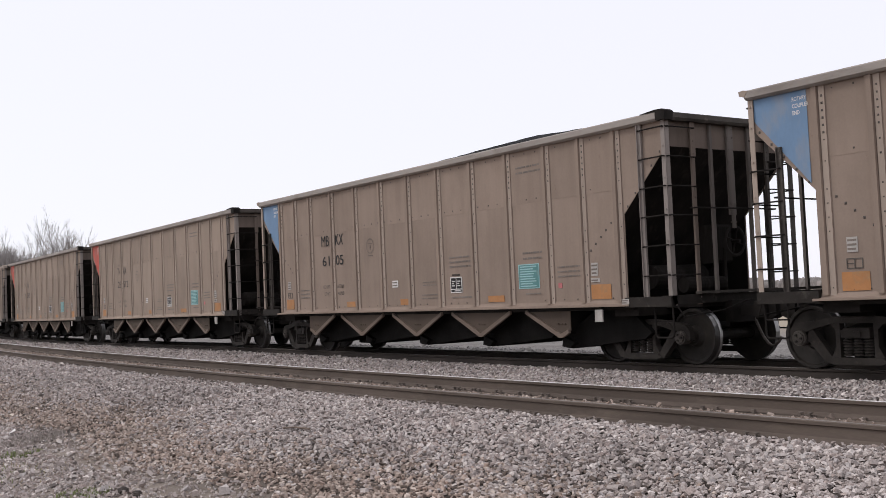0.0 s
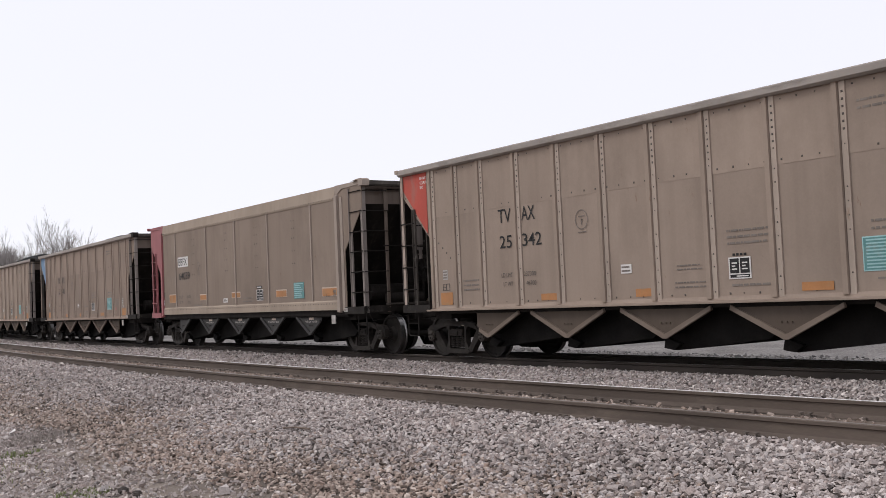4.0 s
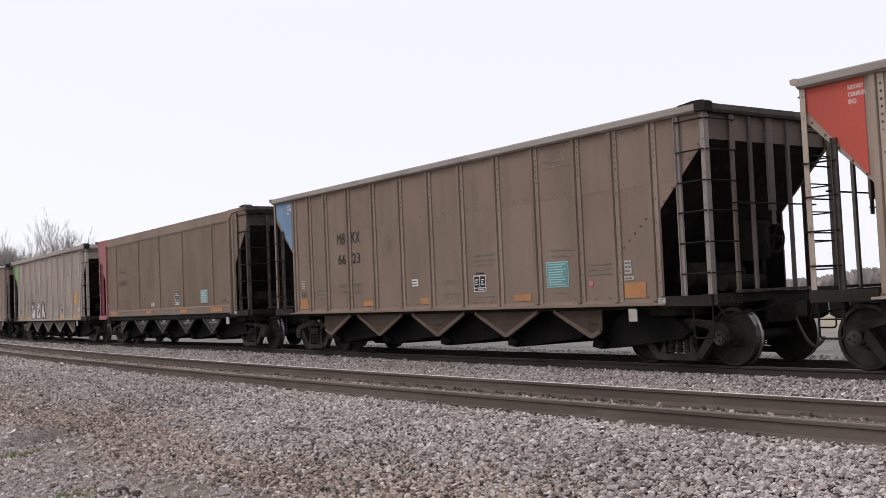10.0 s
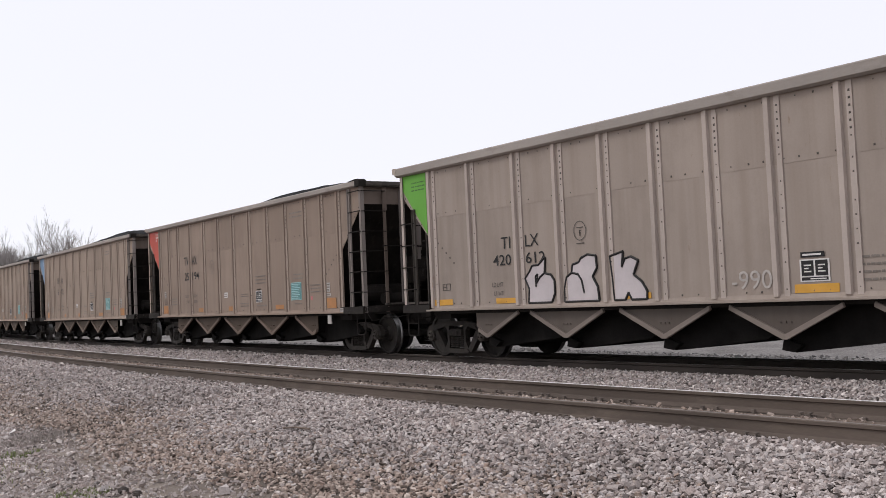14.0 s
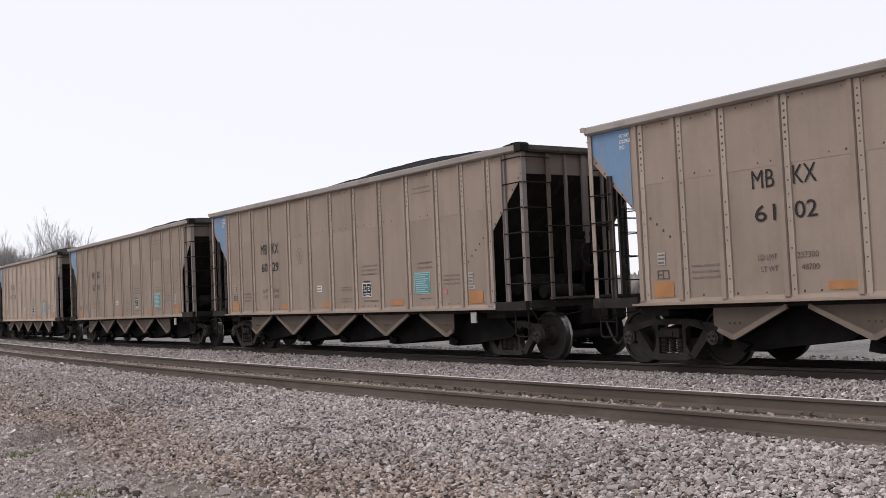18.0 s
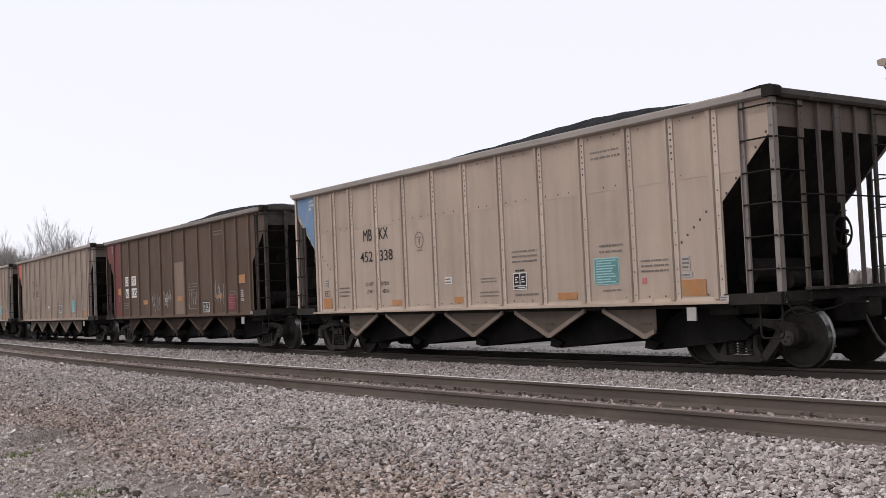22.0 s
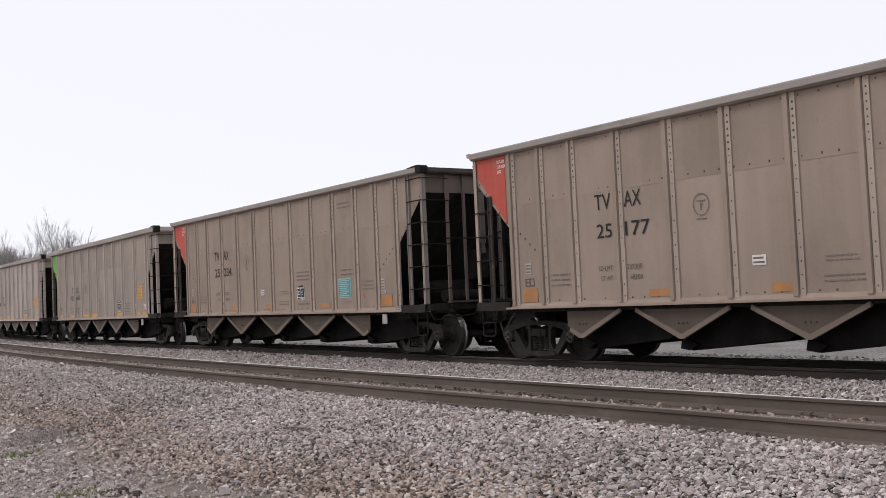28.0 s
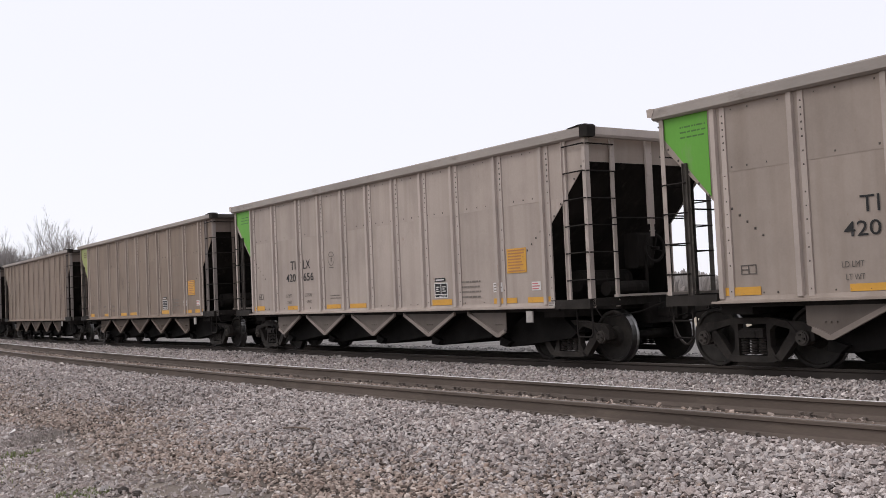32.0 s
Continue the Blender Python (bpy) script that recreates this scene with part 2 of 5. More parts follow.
def stone_mat(name, tones):
    """Crushed stone: each piece its own tone, with speckle and fine relief."""
    m = bpy.data.materials.new(name)
    m.use_nodes = True
    n, l = m.node_tree.nodes, m.node_tree.links
    bsdf = n["Principled BSDF"]
    bsdf.inputs["Roughness"].default_value = 0.92
    bsdf.inputs["Specular IOR Level"].default_value = 0.15
    geo = n.new("ShaderNodeNewGeometry")
    ramp = n.new("ShaderNodeValToRGB")
    el = ramp.color_ramp.elements
    el[0].position, el[0].color = 0.0, (*tones[0], 1)
    el[1].position, el[1].color = 1.0, (*tones[-1], 1)
    for i, c in enumerate(tones[1:-1]):
        e = el.new((i + 1) / (len(tones) - 1))
        e.color = (*c, 1)
    l.new(geo.outputs["Random Per Island"], ramp.inputs["Fac"])
    col = ramp.outputs["Color"]
    for scale, lo, hi in ((70.0, 0.8, 1.16), (0.7, 0.86, 1.13)):
        t = n.new("ShaderNodeTexNoise")
        t.inputs["Scale"].default_value, t.inputs["Detail"].default_value = scale, 4
        l.new(geo.outputs["Position"], t.inputs["Vector"])
        r = n.new("ShaderNodeMapRange")
        r.inputs["From Min"].default_value, r.inputs["From Max"].default_value = 0.3, 0.7
        r.inputs["To Min"].default_value, r.inputs["To Max"].default_value = lo, hi
        l.new(t.outputs["Fac"], r.inputs["Value"])
        x = n.new("ShaderNodeMix")
        x.data_type, x.blend_type = "RGBA", "MULTIPLY"
        x.inputs[0].default_value = 1.0
        l.new(col, x.inputs[6])
        l.new(r.outputs[0], x.inputs[7])
        col = x.outputs[2]
    l.new(col, bsdf.inputs["Base Color"])
    return m


STONE = stone_mat("crushed_ballast", ((0.13, 0.113, 0.104), (0.32, 0.273, 0.25), (0.46, 0.402, 0.372), (0.38, 0.311, 0.28), (0.43, 0.392, 0.374), (0.53, 0.467, 0.432), (0.68, 0.612, 0.572)))
LONE_STONE = node_mat("lone_crushed_stone", (0.42, 0.366, 0.338), 0.92, 0, 0.35, 9.0, 70, 0.2, 60, (0.3, 0.245, 0.22), 0.55, spec=0.15)
STONE_DIRTY = stone_mat("dusty_brown_ballast", ((0.11, 0.089, 0.075), (0.29, 0.228, 0.19), (0.43, 0.352, 0.3), (0.37, 0.28, 0.23), (0.62, 0.534, 0.466)))
STONE_GREY = stone_mat("grey_road_stone", ((0.1, 0.096, 0.094), (0.19, 0.182, 0.176), (0.27, 0.258, 0.25), (0.22, 0.205, 0.195), (0.36, 0.345, 0.33)))
BARK = node_mat("grey_bark", (0.2, 0.182, 0.17), 0.9, 0, 0.2, 2, 20, 0)
TWIGS = node_mat("pale_grey_twigs", (0.23, 0.208, 0.196), 0.9, 0, 0.2, 2, 20, 0)
WOODS = node_mat("bare_winter_woods", (0.3, 0.275, 0.262), 0.95, 0, 0.25, 0.05, 1.0, 0, island=0.25)
STRAW = node_mat("dead_straw_grass", (0.4, 0.33, 0.22), 0.9, 0, 0.2, 2, 20, 0, island=0.3)
GRASS = node_mat("early_green_grass", (0.19, 0.225, 0.085), 0.85, 0, 0.2, 2, 20, 0, island=0.35)
TWIG = node_mat("dead_weed_stems", (0.13, 0.1, 0.08), 0.9, 0, 0.2, 2, 20, 0, island=0.3)


def ground_material():
    """Gravel bed near the tracks, trodden earth beside it, a pale dry field further off."""
    m = bpy.data.materials.new("ground_earth")
    m.use_nodes = True
    n, l = m.node_tree.nodes, m.node_tree.links
    bsdf = n["Principled BSDF"]
    bsdf.inputs["Roughness"].default_value = 0.95
    bsdf.inputs["Specular IOR Level"].default_value = 0.15
    geo = n.new("ShaderNodeNewGeometry")
    sep = n.new("ShaderNodeSeparateXYZ")
    l.new(geo.outputs["Position"], sep.inputs[0])

    def noise_node(scale, detail=6):
        t = n.new("ShaderNodeTexNoise")
        t.inputs["Scale"].default_value, t.inputs["Detail"].default_value = scale, detail
        l.new(geo.outputs["Position"], t.inputs["Vector"])
        return t.outputs["Fac"]

    def ramp(fac, a, b, ca, cb):
        r = n.new("ShaderNodeValToRGB")
        r.color_ramp.elements[0].position, r.color_ramp.elements[1].position = a, b
        r.color_ramp.elements[0].color, r.color_ramp.elements[1].color = (*ca, 1), (*cb, 1)
        l.new(fac, r.inputs["Fac"])
        return r.outputs["Color"]

    def mix(fac, a, b, blend="MIX"):
        x = n.new("ShaderNodeMix")
        x.data_type, x.blend_type = "RGBA", blend
        if isinstance(fac, float):
            x.inputs[0].default_value = fac
        else:
            l.new(fac, x.inputs[0])
        l.new(a, x.inputs[6])
        l.new(b, x.inputs[7])
        return x.outputs[2]

    vor = n.new("ShaderNodeTexVoronoi")
    vor.inputs["Scale"].default_value = 19.0
    l.new(geo.outputs["Position"], vor.inputs["Vector"])
    # bed under the stones coloured dark to deepen shade in their gaps
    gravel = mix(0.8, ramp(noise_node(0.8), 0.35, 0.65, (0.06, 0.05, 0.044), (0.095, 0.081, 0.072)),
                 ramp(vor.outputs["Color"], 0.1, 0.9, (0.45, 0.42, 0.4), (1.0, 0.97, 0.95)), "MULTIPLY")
    earth = mix(0.6, ramp(noise_node(1.4), 0.35, 0.65, (0.235, 0.196, 0.163), (0.35, 0.3, 0.255)),
                ramp(noise_node(34.0), 0.3, 0.7, (0.5, 0.47, 0.45), (1.0, 1.0, 1.0)), "MULTIPLY")
    field = ramp(noise_node(0.12), 0.35, 0.7, (0.3, 0.25, 0.19), (0.42, 0.36, 0.28))
    wob = n.new("ShaderNodeMath")
    wob.operation = "MULTIPLY_ADD"
    wob.inputs[1].default_value = 1.8
    l.new(noise_node(0.55), wob.inputs[0])
    l.new(sep.outputs["Y"], wob.inputs[2])

    def step(a, b):
        r = n.new("ShaderNodeMapRange")
        r.inputs["From Min"].default_value, r.inputs["From Max"].default_value = a, b
        l.new(wob.outputs[0], r.inputs["Value"])
        return r.outputs[0]

    road = mix(0.85, ramp(noise_node(0.6), 0.35, 0.65, (0.2, 0.187, 0.176), (0.32, 0.303, 0.288)),
               ramp(vor.outputs["Color"], 0.1, 0.9, (0.4, 0.39, 0.38), (1.0, 0.98, 0.97)), "MULTIPLY")
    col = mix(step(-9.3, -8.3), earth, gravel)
    bed = ramp(noise_node(3.0), 0.35, 0.65, (0.15, 0.118, 0.095), (0.24, 0.195, 0.16))
    lat = n.new("ShaderNodeMath")
    lat.operation = "MULTIPLY_ADD"
    lat.inputs[1].default_value, lat.inputs[2].default_value = -0.0005, 5.4
    sq = n.new("ShaderNodeMath")
    sq.operation = "MULTIPLY"
    l.new(sep.outputs["X"], sq.inputs[0])
    l.new(sep.outputs["X"], sq.inputs[1])
    l.new(sq.outputs[0], lat.inputs[0])
    off = n.new("ShaderNodeMath")
    off.operation = "ADD"
    l.new(lat.outputs[0], off.inputs[0])
    l.new(sep.outputs["Y"], off.inputs[1])
    ab = n.new("ShaderNodeMath")
    ab.operation = "ABSOLUTE"
    l.new(off.outputs[0], ab.inputs[0])
    inside = n.new("ShaderNodeMapRange")
    inside.inputs["From Min"].default_value, inside.inputs["From Max"].default_value = 0.72, 0.6
    l.new(ab.outputs[0], inside.inputs["Value"])
    col = mix(inside.outputs[0], col, bed)
    col = mix(step(2.6, 3.6), col, road)
    col = mix(step(17.0, 27.0), col, field)
    l.new(col, bsdf.inputs["Base Color"])
    bp = n.new("ShaderNodeBump")
    bp.inputs["Strength"].default_value, bp.inputs["Distance"].default_value = 0.5, 0.03
    l.new(noise_node(26.0, 8), bp.inputs["Height"])
    l.new(bp.outputs["Normal"], bsdf.inputs["Normal"])
    return m


# ---- plain mesh building ----
class Shape:
    """Gathers vertices and faces of one mesh."""

    def __init__(self):
        self.v, self.f, self.m = [], [], []

    def add(self, verts, faces, mat=0):
        k = len(self.v)
        self.v += [tuple(p) for p in verts]
        self.f += [tuple(k + i for i in f) for f in faces]
        self.m += [mat] * len(faces)
        return self

    def box(self, x0, x1, y0, y1, z0, z1, mat=0, bevel=0.0):
        if bevel:
            b = bevel
            return self.prism([(x0 + b, z0), (x1 - b, z0), (x1, z0 + b), (x1, z1 - b), (x1 - b, z1), (x0 + b, z1), (x0, z1 - b), (x0, z0 + b)], y0, y1, mat)
        v = [(x, y, z) for x in (x0, x1) for y in (y0, y1) for z in (z0, z1)]
        return self.add(v, [(0, 1, 3, 2), (4, 6, 7, 5), (0, 4, 5, 1), (2, 3, 7, 6), (0, 2, 6, 4), (1, 5, 7, 3)], mat)

    def prism(self, poly, y0, y1, mat=0):
        """A polygon in x and z, drawn out along y."""
        n = len(poly)
        v = [(x, y0, z) for x, z in poly] + [(x, y1, z) for x, z in poly]
        f = [tuple(range(n)), tuple(range(2 * n - 1, n - 1, -1))]
        f += [((i + 1) % n, i, n + i, n + (i + 1) % n) for i in range(n)]
        return self.add(v, f, mat)

    def prism_x(self, poly, x0, x1, mat=0):
        """A polygon in y and z, drawn out along x."""
        n = len(poly)
        v = [(x0, y, z) for y, z in poly] + [(x1, y, z) for y, z in poly]
        f = [tuple(range(n)), tuple(range(2 * n - 1, n - 1, -1))]
        f += [((i + 1) % n, i, n + i, n + (i + 1) % n) for i in range(n)]
        return self.add(v, f, mat)

    def rod(self, a, b, r, n=8, r2=None, mat=0):
        a, b = Vector(a), Vector(b)
        q = (b - a).to_track_quat("Z", "Y")
        r2 = r if r2 is None else r2
        v = []
        for p, rr in ((a, r), (b, r2)):
            for i in range(n):
                t = 2 * math.pi * i / n
                v.append(p + q @ Vector((rr * math.cos(t), rr * math.sin(t), 0)))
        f = [((i + 1) % n, i, n + i, n + (i + 1) % n)[::-1] for i in range(n)]
        f += [tuple(range(n))[::-1], tuple(range(n, 2 * n))]
        return self.add(v, f, mat)

    def path(self, pts, r, n=6):
        for a, b in zip(pts, pts[1:]):
            self.rod(a, b, r, n)
        return self

    def lathe(self, profile, n=40, mats=None):
        """Rings of (radius, y) round the y axis."""
        k = len(profile)
        v = [(r * math.cos(2 * math.pi * i / n), y, r * math.sin(2 * math.pi * i / n)) for i in range(n) for r, y in profile]
        base = len(self.v)
        self.v += v
        for i in range(n):
            j = (i + 1) % n
            for a in range(k - 1):
                self.f.append((base + i * k + a, base + i * k + a + 1, base + j * k + a + 1, base + j * k + a))
                self.m.append(mats[a] if mats else 0)
        return self

    def mesh(self, name, *mats):
        me = bpy.data.meshes.new(name)
        me.from_pydata(self.v, [], self.f)
        for m in mats:
            me.materials.append(m)
        if len(mats) > 1:
            me.polygons.foreach_set("material_index", self.m)
        bm = bmesh.new()
        bm.from_mesh(me)
        bmesh.ops.recalc_face_normals(bm, faces=bm.faces)
        bm.to_mesh(me)
        bm.free()
        return me


MESHES = {}
SHEET = 1.53
# half length over the corner posts, half length of the sill, overhang of the top chord
BODY = {"rib": (7.34, 6.45, 0.05), "alu": (7.33, 6.45, 0.13), "brown": (7.3, 6.45, 0.0), "smooth": (7.2, 6.42, 0.15)}
HALF, SILL, LIP = BODY["rib"]


def piece(name, key, build, mats, parent, label="", at=None):
    """One mesh object under a thing or part; alike pieces share their mesh."""
    mats = mats if isinstance(mats, tuple) else (mats,)
    full = (key, HALF) + tuple(m.name for m in mats)
    if full not in MESHES:
        s = Shape()
        build(s)
        MESHES[full] = s.mesh(name, *mats)
    ob = new(name, MESHES[full])
    ob.parent = parent
    if at is not None:
        ob.matrix_basis = at
    if label:
        ob["label"] = label
    return ob


# ---- the line of the tracks ----
def centre(s, near=False):
    """Place on the train's track, s metres along: y and z, and their slopes; the near track levels off later."""
    if s > 10:
        y, dy, z, dz = 0.05 + 0.01 * (s - 10), 0.01, 0.017 + 0.0034 * (s - 10), 0.0034
    else:
        y, dy, z, dz = 0.0005 * s * s, 0.001 * s, 0.00017 * s * s, 0.00034 * s
        if s < -80:
            y, dy = 3.2 - 0.08 * (s + 80), -0.08
        if s < -75:
            u = max(s, -150) + 75
            z, dz = 0.956 - 0.0255 * u - 0.00017 * u * u, -0.0255 - 0.00034 * u
    u = (-42 if near else -28) - max(s, -150)
    if u > 0:
        z -= 0.0115 * u * u / (u + 4)
        dz += 0.0115 * (u * u + 8 * u) / (u + 4) ** 2 if s > -150 else 0
    return y, dy, z, dz


def track_pose(s, near=False):
    y, dy, z, dz = centre(s, near)
    ax = Vector((1, dy, dz)).normalized()
    ay = Vector((-dy, 1, 0)).normalized()
    m = Matrix((ax, ay, ax.cross(ay))).transposed().to_4x4()
    return Matrix.Translation((s, y, z)) @ m


NEAR = -5.4
NEAR_UP = 0.062
SECTION = [(-5000, -0.7), (-14, -0.66), (-11.2, -0.62), (-10.2, -0.55), (-8.8, -0.34), (-7.3, -0.16), (-6.6, -0.13), (-6.12, -0.132), (-6.0, -0.13), (-5.4, -0.11), (-4.8, -0.13),
           (-4.6, -0.1), (-4.0, -0.09), (-2.7, -0.13), (-1.2, -0.14), (-0.6, -0.19), (0.6, -0.19), (1.3, -0.16), (2.4, -0.22), (4.2, -0.6), (6, -0.66), (5000, -0.7)]


def ground_at(x, y):
    yc, _, zc, _ = centre(x)
    l = y - yc
    w = min(1.0, max(0.0, (-l - 1.6) / 1.6))
    zc += w * (centre(x, True)[2] - zc)
    for (a, za), (b, zb) in zip(SECTION, SECTION[1:]):
        if l <= b:
            z = za + (zb - za) * (l - a) / (b - a)
            break
    fade = min(1.0, max(0.0, 1 - (abs(l) - 15) / 70))
    return z + zc * fade


def ground_sheet():
    xs = [-4000, -1500, -700, -400, -250, -180, -140, -110, -95] + [-85 + 1.25 * i for i in range(76)] + [15, 25, 45, 80, 140, 300, 700, 1500, 4000]
    ls = [-4000, -1200, -400, -150, -80, -45, -30, -22, -17, -14, -12.5] + [-11.5 + 0.25 * i for i in range(68)] + [6, 7, 9, 12, 16, 22, 30, 45, 70, 90, 150, 300, 600, 1500, 4000]
    rng = random.Random(5)
    v, f = [], []
    for x in xs:
        yc = centre(max(-180, min(80, x)))[0]
        for l in ls:
            z = ground_at(max(-180, min(80, x)), yc + l)
            if -14 < l < 12 and -90 < x < 20:
                z += rng.uniform(-0.012, 0.012)
            v.append((x, yc + l, z))
    k = len(ls)
    for i in range(len(xs) - 1):
        for j in range(k - 1):
            f.append((i * k + j, (i + 1) * k + j, (i + 1) * k + j + 1, i * k + j + 1))
    me = bpy.data.meshes.new("ground")
    me.from_pydata(v, [], f)
    me.materials.append(ground_material())
    me.polygons.foreach_set("use_smooth", [True] * len(f))
    tagged(new("ground", me), "gravel and trodden earth beside the tracks, dry field beyond", "ground", kind="structure")


ground_sheet()


# ---- tracks: rails, ties, plates ----
def sweep(poly, s0, s1, step, lateral, up, mats, split):
    """A section in y and z led along the track line."""
    n = len(poly)
    ss = [s0 + (s1 - s0) * i / round((s1 - s0) / step) for i in range(round((s1 - s0) / step) + 1)]
    sh = Shape()
    for s in ss:
        m = track_pose(s, lateral < -3)
        sh.v += [tuple(m @ Vector((0, lateral + y, up + z))) for y, z in poly]
    for i in range(len(ss) - 1):
        for j in range(n):
            k = (j + 1) % n
            sh.f.append((i * n + j, i * n + k, (i + 1) * n + k, (i + 1) * n + j))
            sh.m.append(1 if j in split else 0)
    return sh.mesh("rail", *mats)


RAIL = [(-0.076, -0.186), (0.076, -0.186), (0.076, -0.175), (0.022, -0.158), (0.009, -0.14), (0.009, -0.05), (0.034, -0.036), (0.037, -0.008),
        (0.03, 0.0), (-0.03, 0.0), (-0.037, -0.008), (-0.034, -0.036), (-0.009, -0.05), (-0.009, -0.14), (-0.022, -0.158), (-0.076, -0.175)]


def tie_plate(s):
    s.box(-0.1, 0.1, -0.18, 0.18, -0.205, -0.188)
    for sy in (-1, 1):
        s.box(-0.1, 0.1, sy * 0.078 - 0.012, sy * 0.078 + 0.012, -0.19, -0.165)
        for sx in (-0.055, 0.055):
            s.rod((sx, sy * 0.1, -0.2), (sx, sy * 0.1, -0.15), 0.011, 6)
            s.box(sx - 0.018, sx + 0.018, sy * 0.1 - 0.034, sy * 0.1 + 0.018, -0.152, -0.138)


def rail_anchor(s):
    s.box(-0.012, 0.012, -0.095, 0.095, -0.215, -0.188)
    s.box(-0.018, 0.018, -0.105, -0.07, -0.21, -0.15)
    s.box(-0.018, 0.018, 0.07, 0.105, -0.21, -0.15)


def tie_block(s):
    s.prism_x([(-1.3, -0.36), (1.3, -0.36), (1.3, -0.215), (1.285, -0.2), (-1.285, -0.2), (-1.3, -0.215)], -0.115, 0.115)


def railway(lateral, up, label, s_ties, anchors):
    tr = new("railway_track")
    tagged(tr, label, "railway track", kind="structure")
    for side in (-0.755, 0.755):
        ob = new("rail", sweep(RAIL, -420, 330, 2.5, lateral + side, up, (RAIL_SIDE if anchors else RAIL_DARK, RAIL_HIGHLIGHT if side > 0 and anchors else RAIL_DULL), (8,)))
        ob.parent = tr
    rng = random.Random(int(-lateral * 10) + 3)
    k = 0
    s = s_ties[0]
    while s < s_ties[1]:
        m = track_pose(s, lateral < -3) @ pose(rng.uniform(-0.02, 0.02), lateral + rng.uniform(-0.04, 0.04), up, 0, 0, rng.uniform(-1.2, 1.2))
        tie = piece("tie", "tie", tie_block, TIE, tr, at=m)
        for side in (-0.755, 0.755):
            at = track_pose(s, lateral < -3) @ pose(0, lateral + side, up)
            if not anchors or rng.random() < 0.72:
                piece("tie_plate", "plate", tie_plate, PLATE, tr, at=at)
            if anchors and rng.random() < 0.35:
                piece("rail_anchor", "anchor", rail_anchor, PLATE, tr, at=track_pose(s + rng.choice((-0.15, 0.15)), True) @ pose(0, lateral + side, up))
        s += 0.5
        k += 1
    return tr


railway(NEAR, NEAR_UP, "empty near railway track, rusty rails on gravel", (-64, -2), True)
railway(0.0, 0.0, "railway track under the coal train", (-64, -2), False)


# ---- the coal train ----
RIBS_ALU = [-4.78, -3.36, -2.2, -1.04, 0.12, 1.26, 2.38, 3.52, 4.95]
RIBS = [-5.36, -4.53, -3.43, -2.29, -1.16, -0.03, 1.1, 2.27, 3.4, 4.52, 5.43]
FLUSH_POCKETS = [-4.69, -2.38, -0.15, 2.09, 4.28]
POCKETS = [-4.56, -2.3, 0.0, 2.27, 4.63]
SPREAD = 6.17
TOP = 4.03


def lower_sheet(sd):
    def b(s):
        e = SILL - 0.09
        s.prism([(-e, 1.0), (e, 1.0), (e, 2.5), (e + 0.46, 2.96), (-e - 0.46, 2.96), (-e, 2.5)], sd * (SHEET - 0.012), sd * SHEET)
    return b


def upper_sheet(sd):
    def b(s):
        e = SILL - 0.09
        s.prism([(-e - 0.42, 2.92), (e + 0.42, 2.92), (HALF, 3.48), (HALF, 3.95), (-HALF, 3.95), (-HALF, 3.48)], sd * (SHEET - 0.008), sd * (SHEET + 0.004))
    return b


def flush_sheet(sd):
    def b(s):
        e = 6.07
        s.prism([(-e, 1.28), (e, 1.28), (e, 3.74), (-e, 3.74)], sd * (SHEET + 0.04), sd * (SHEET + 0.06))
    return b


def smooth_end_sheet(sd, end):
    def b(s):
        s.prism([(end * x, z) for x, z in ((6.07, 1.05), (6.37, 1.05), (6.37, 2.45), (7.23, 3.42), (7.23, 3.98), (6.37, 3.97), (6.07, 3.84))], sd * (SHEET + 0.03), sd * (SHEET + 0.05))
    return b


def rib(x, gap=0.16, top=3.92, strip=True):
    """A folded rib and, beside it, the bolted flange strip of the next sheet."""
    def b(s):
        h, y0, y1 = x - gap, -SHEET, -(SHEET + 0.05)
        pts = ((h - 0.07, y0), (h - 0.04, y1), (h + 0.04, y1), (h + 0.05, y0))
        s.add([(px, py, z) for z in (1.06, top) for px, py in pts], [(0, 1, 5, 4), (1, 2, 6, 5), (2, 3, 7, 6), (3, 0, 4, 7), (0, 3, 2, 1), (4, 5, 6, 7)])
        if not strip:
            return
        s.prism([(x - 0.045, 1.06), (x + 0.045, 1.06), (x + 0.045, top), (x - 0.045, top)], -SHEET - 0.022, -SHEET - 0.001, 1)
    return b


def bolts(sd, xs):
    """Bolt heads along the ribs and the sheet joint."""
    def b(s):
        def head(x, z, r=0.013, strip=False):
            y = sd * (SHEET + (0.0225 if strip else 0.0045))
            s.add([(x - r, y, z - r), (x + r, y, z - r), (x + r, y, z + r), (x - r, y, z + r), (x, y + sd * 0.012, z)],
                  [(0, 1, 4), (1, 2, 4), (2, 3, 4), (3, 0, 4)])
        rng = random.Random(17)
        for n, x in enumerate(xs):
            z = 1.16
            while z < 3.85:
                if z > 3.2 or rng.random() < 0.75:
                    head(x, z, (0.0165 if n % 3 else 0.013) if z > 3.2 else rng.uniform(0.008, 0.0125), True)
                z += 0.19 if z < 3.0 else 0.1
        x = -6.0
        while x < 6.1:
            for z, off in ((2.99, 0.0), (3.84, 0.0), (1.13, 0.1)):
                if rng.random() < 0.8:
                    head(x + off + rng.uniform(-0.04, 0.04), z, rng.uniform(0.009, 0.0165))
            x += 0.29
        for k in range(5):
            for e in (-1, 1):
                head(e * (6.05 - 0.13 * k), 2.38 - 0.107 * k, 0.018)
                head(e * (6.45 + 0.19 * k), 2.62 + 0.2 * k, 0.018)
    return b


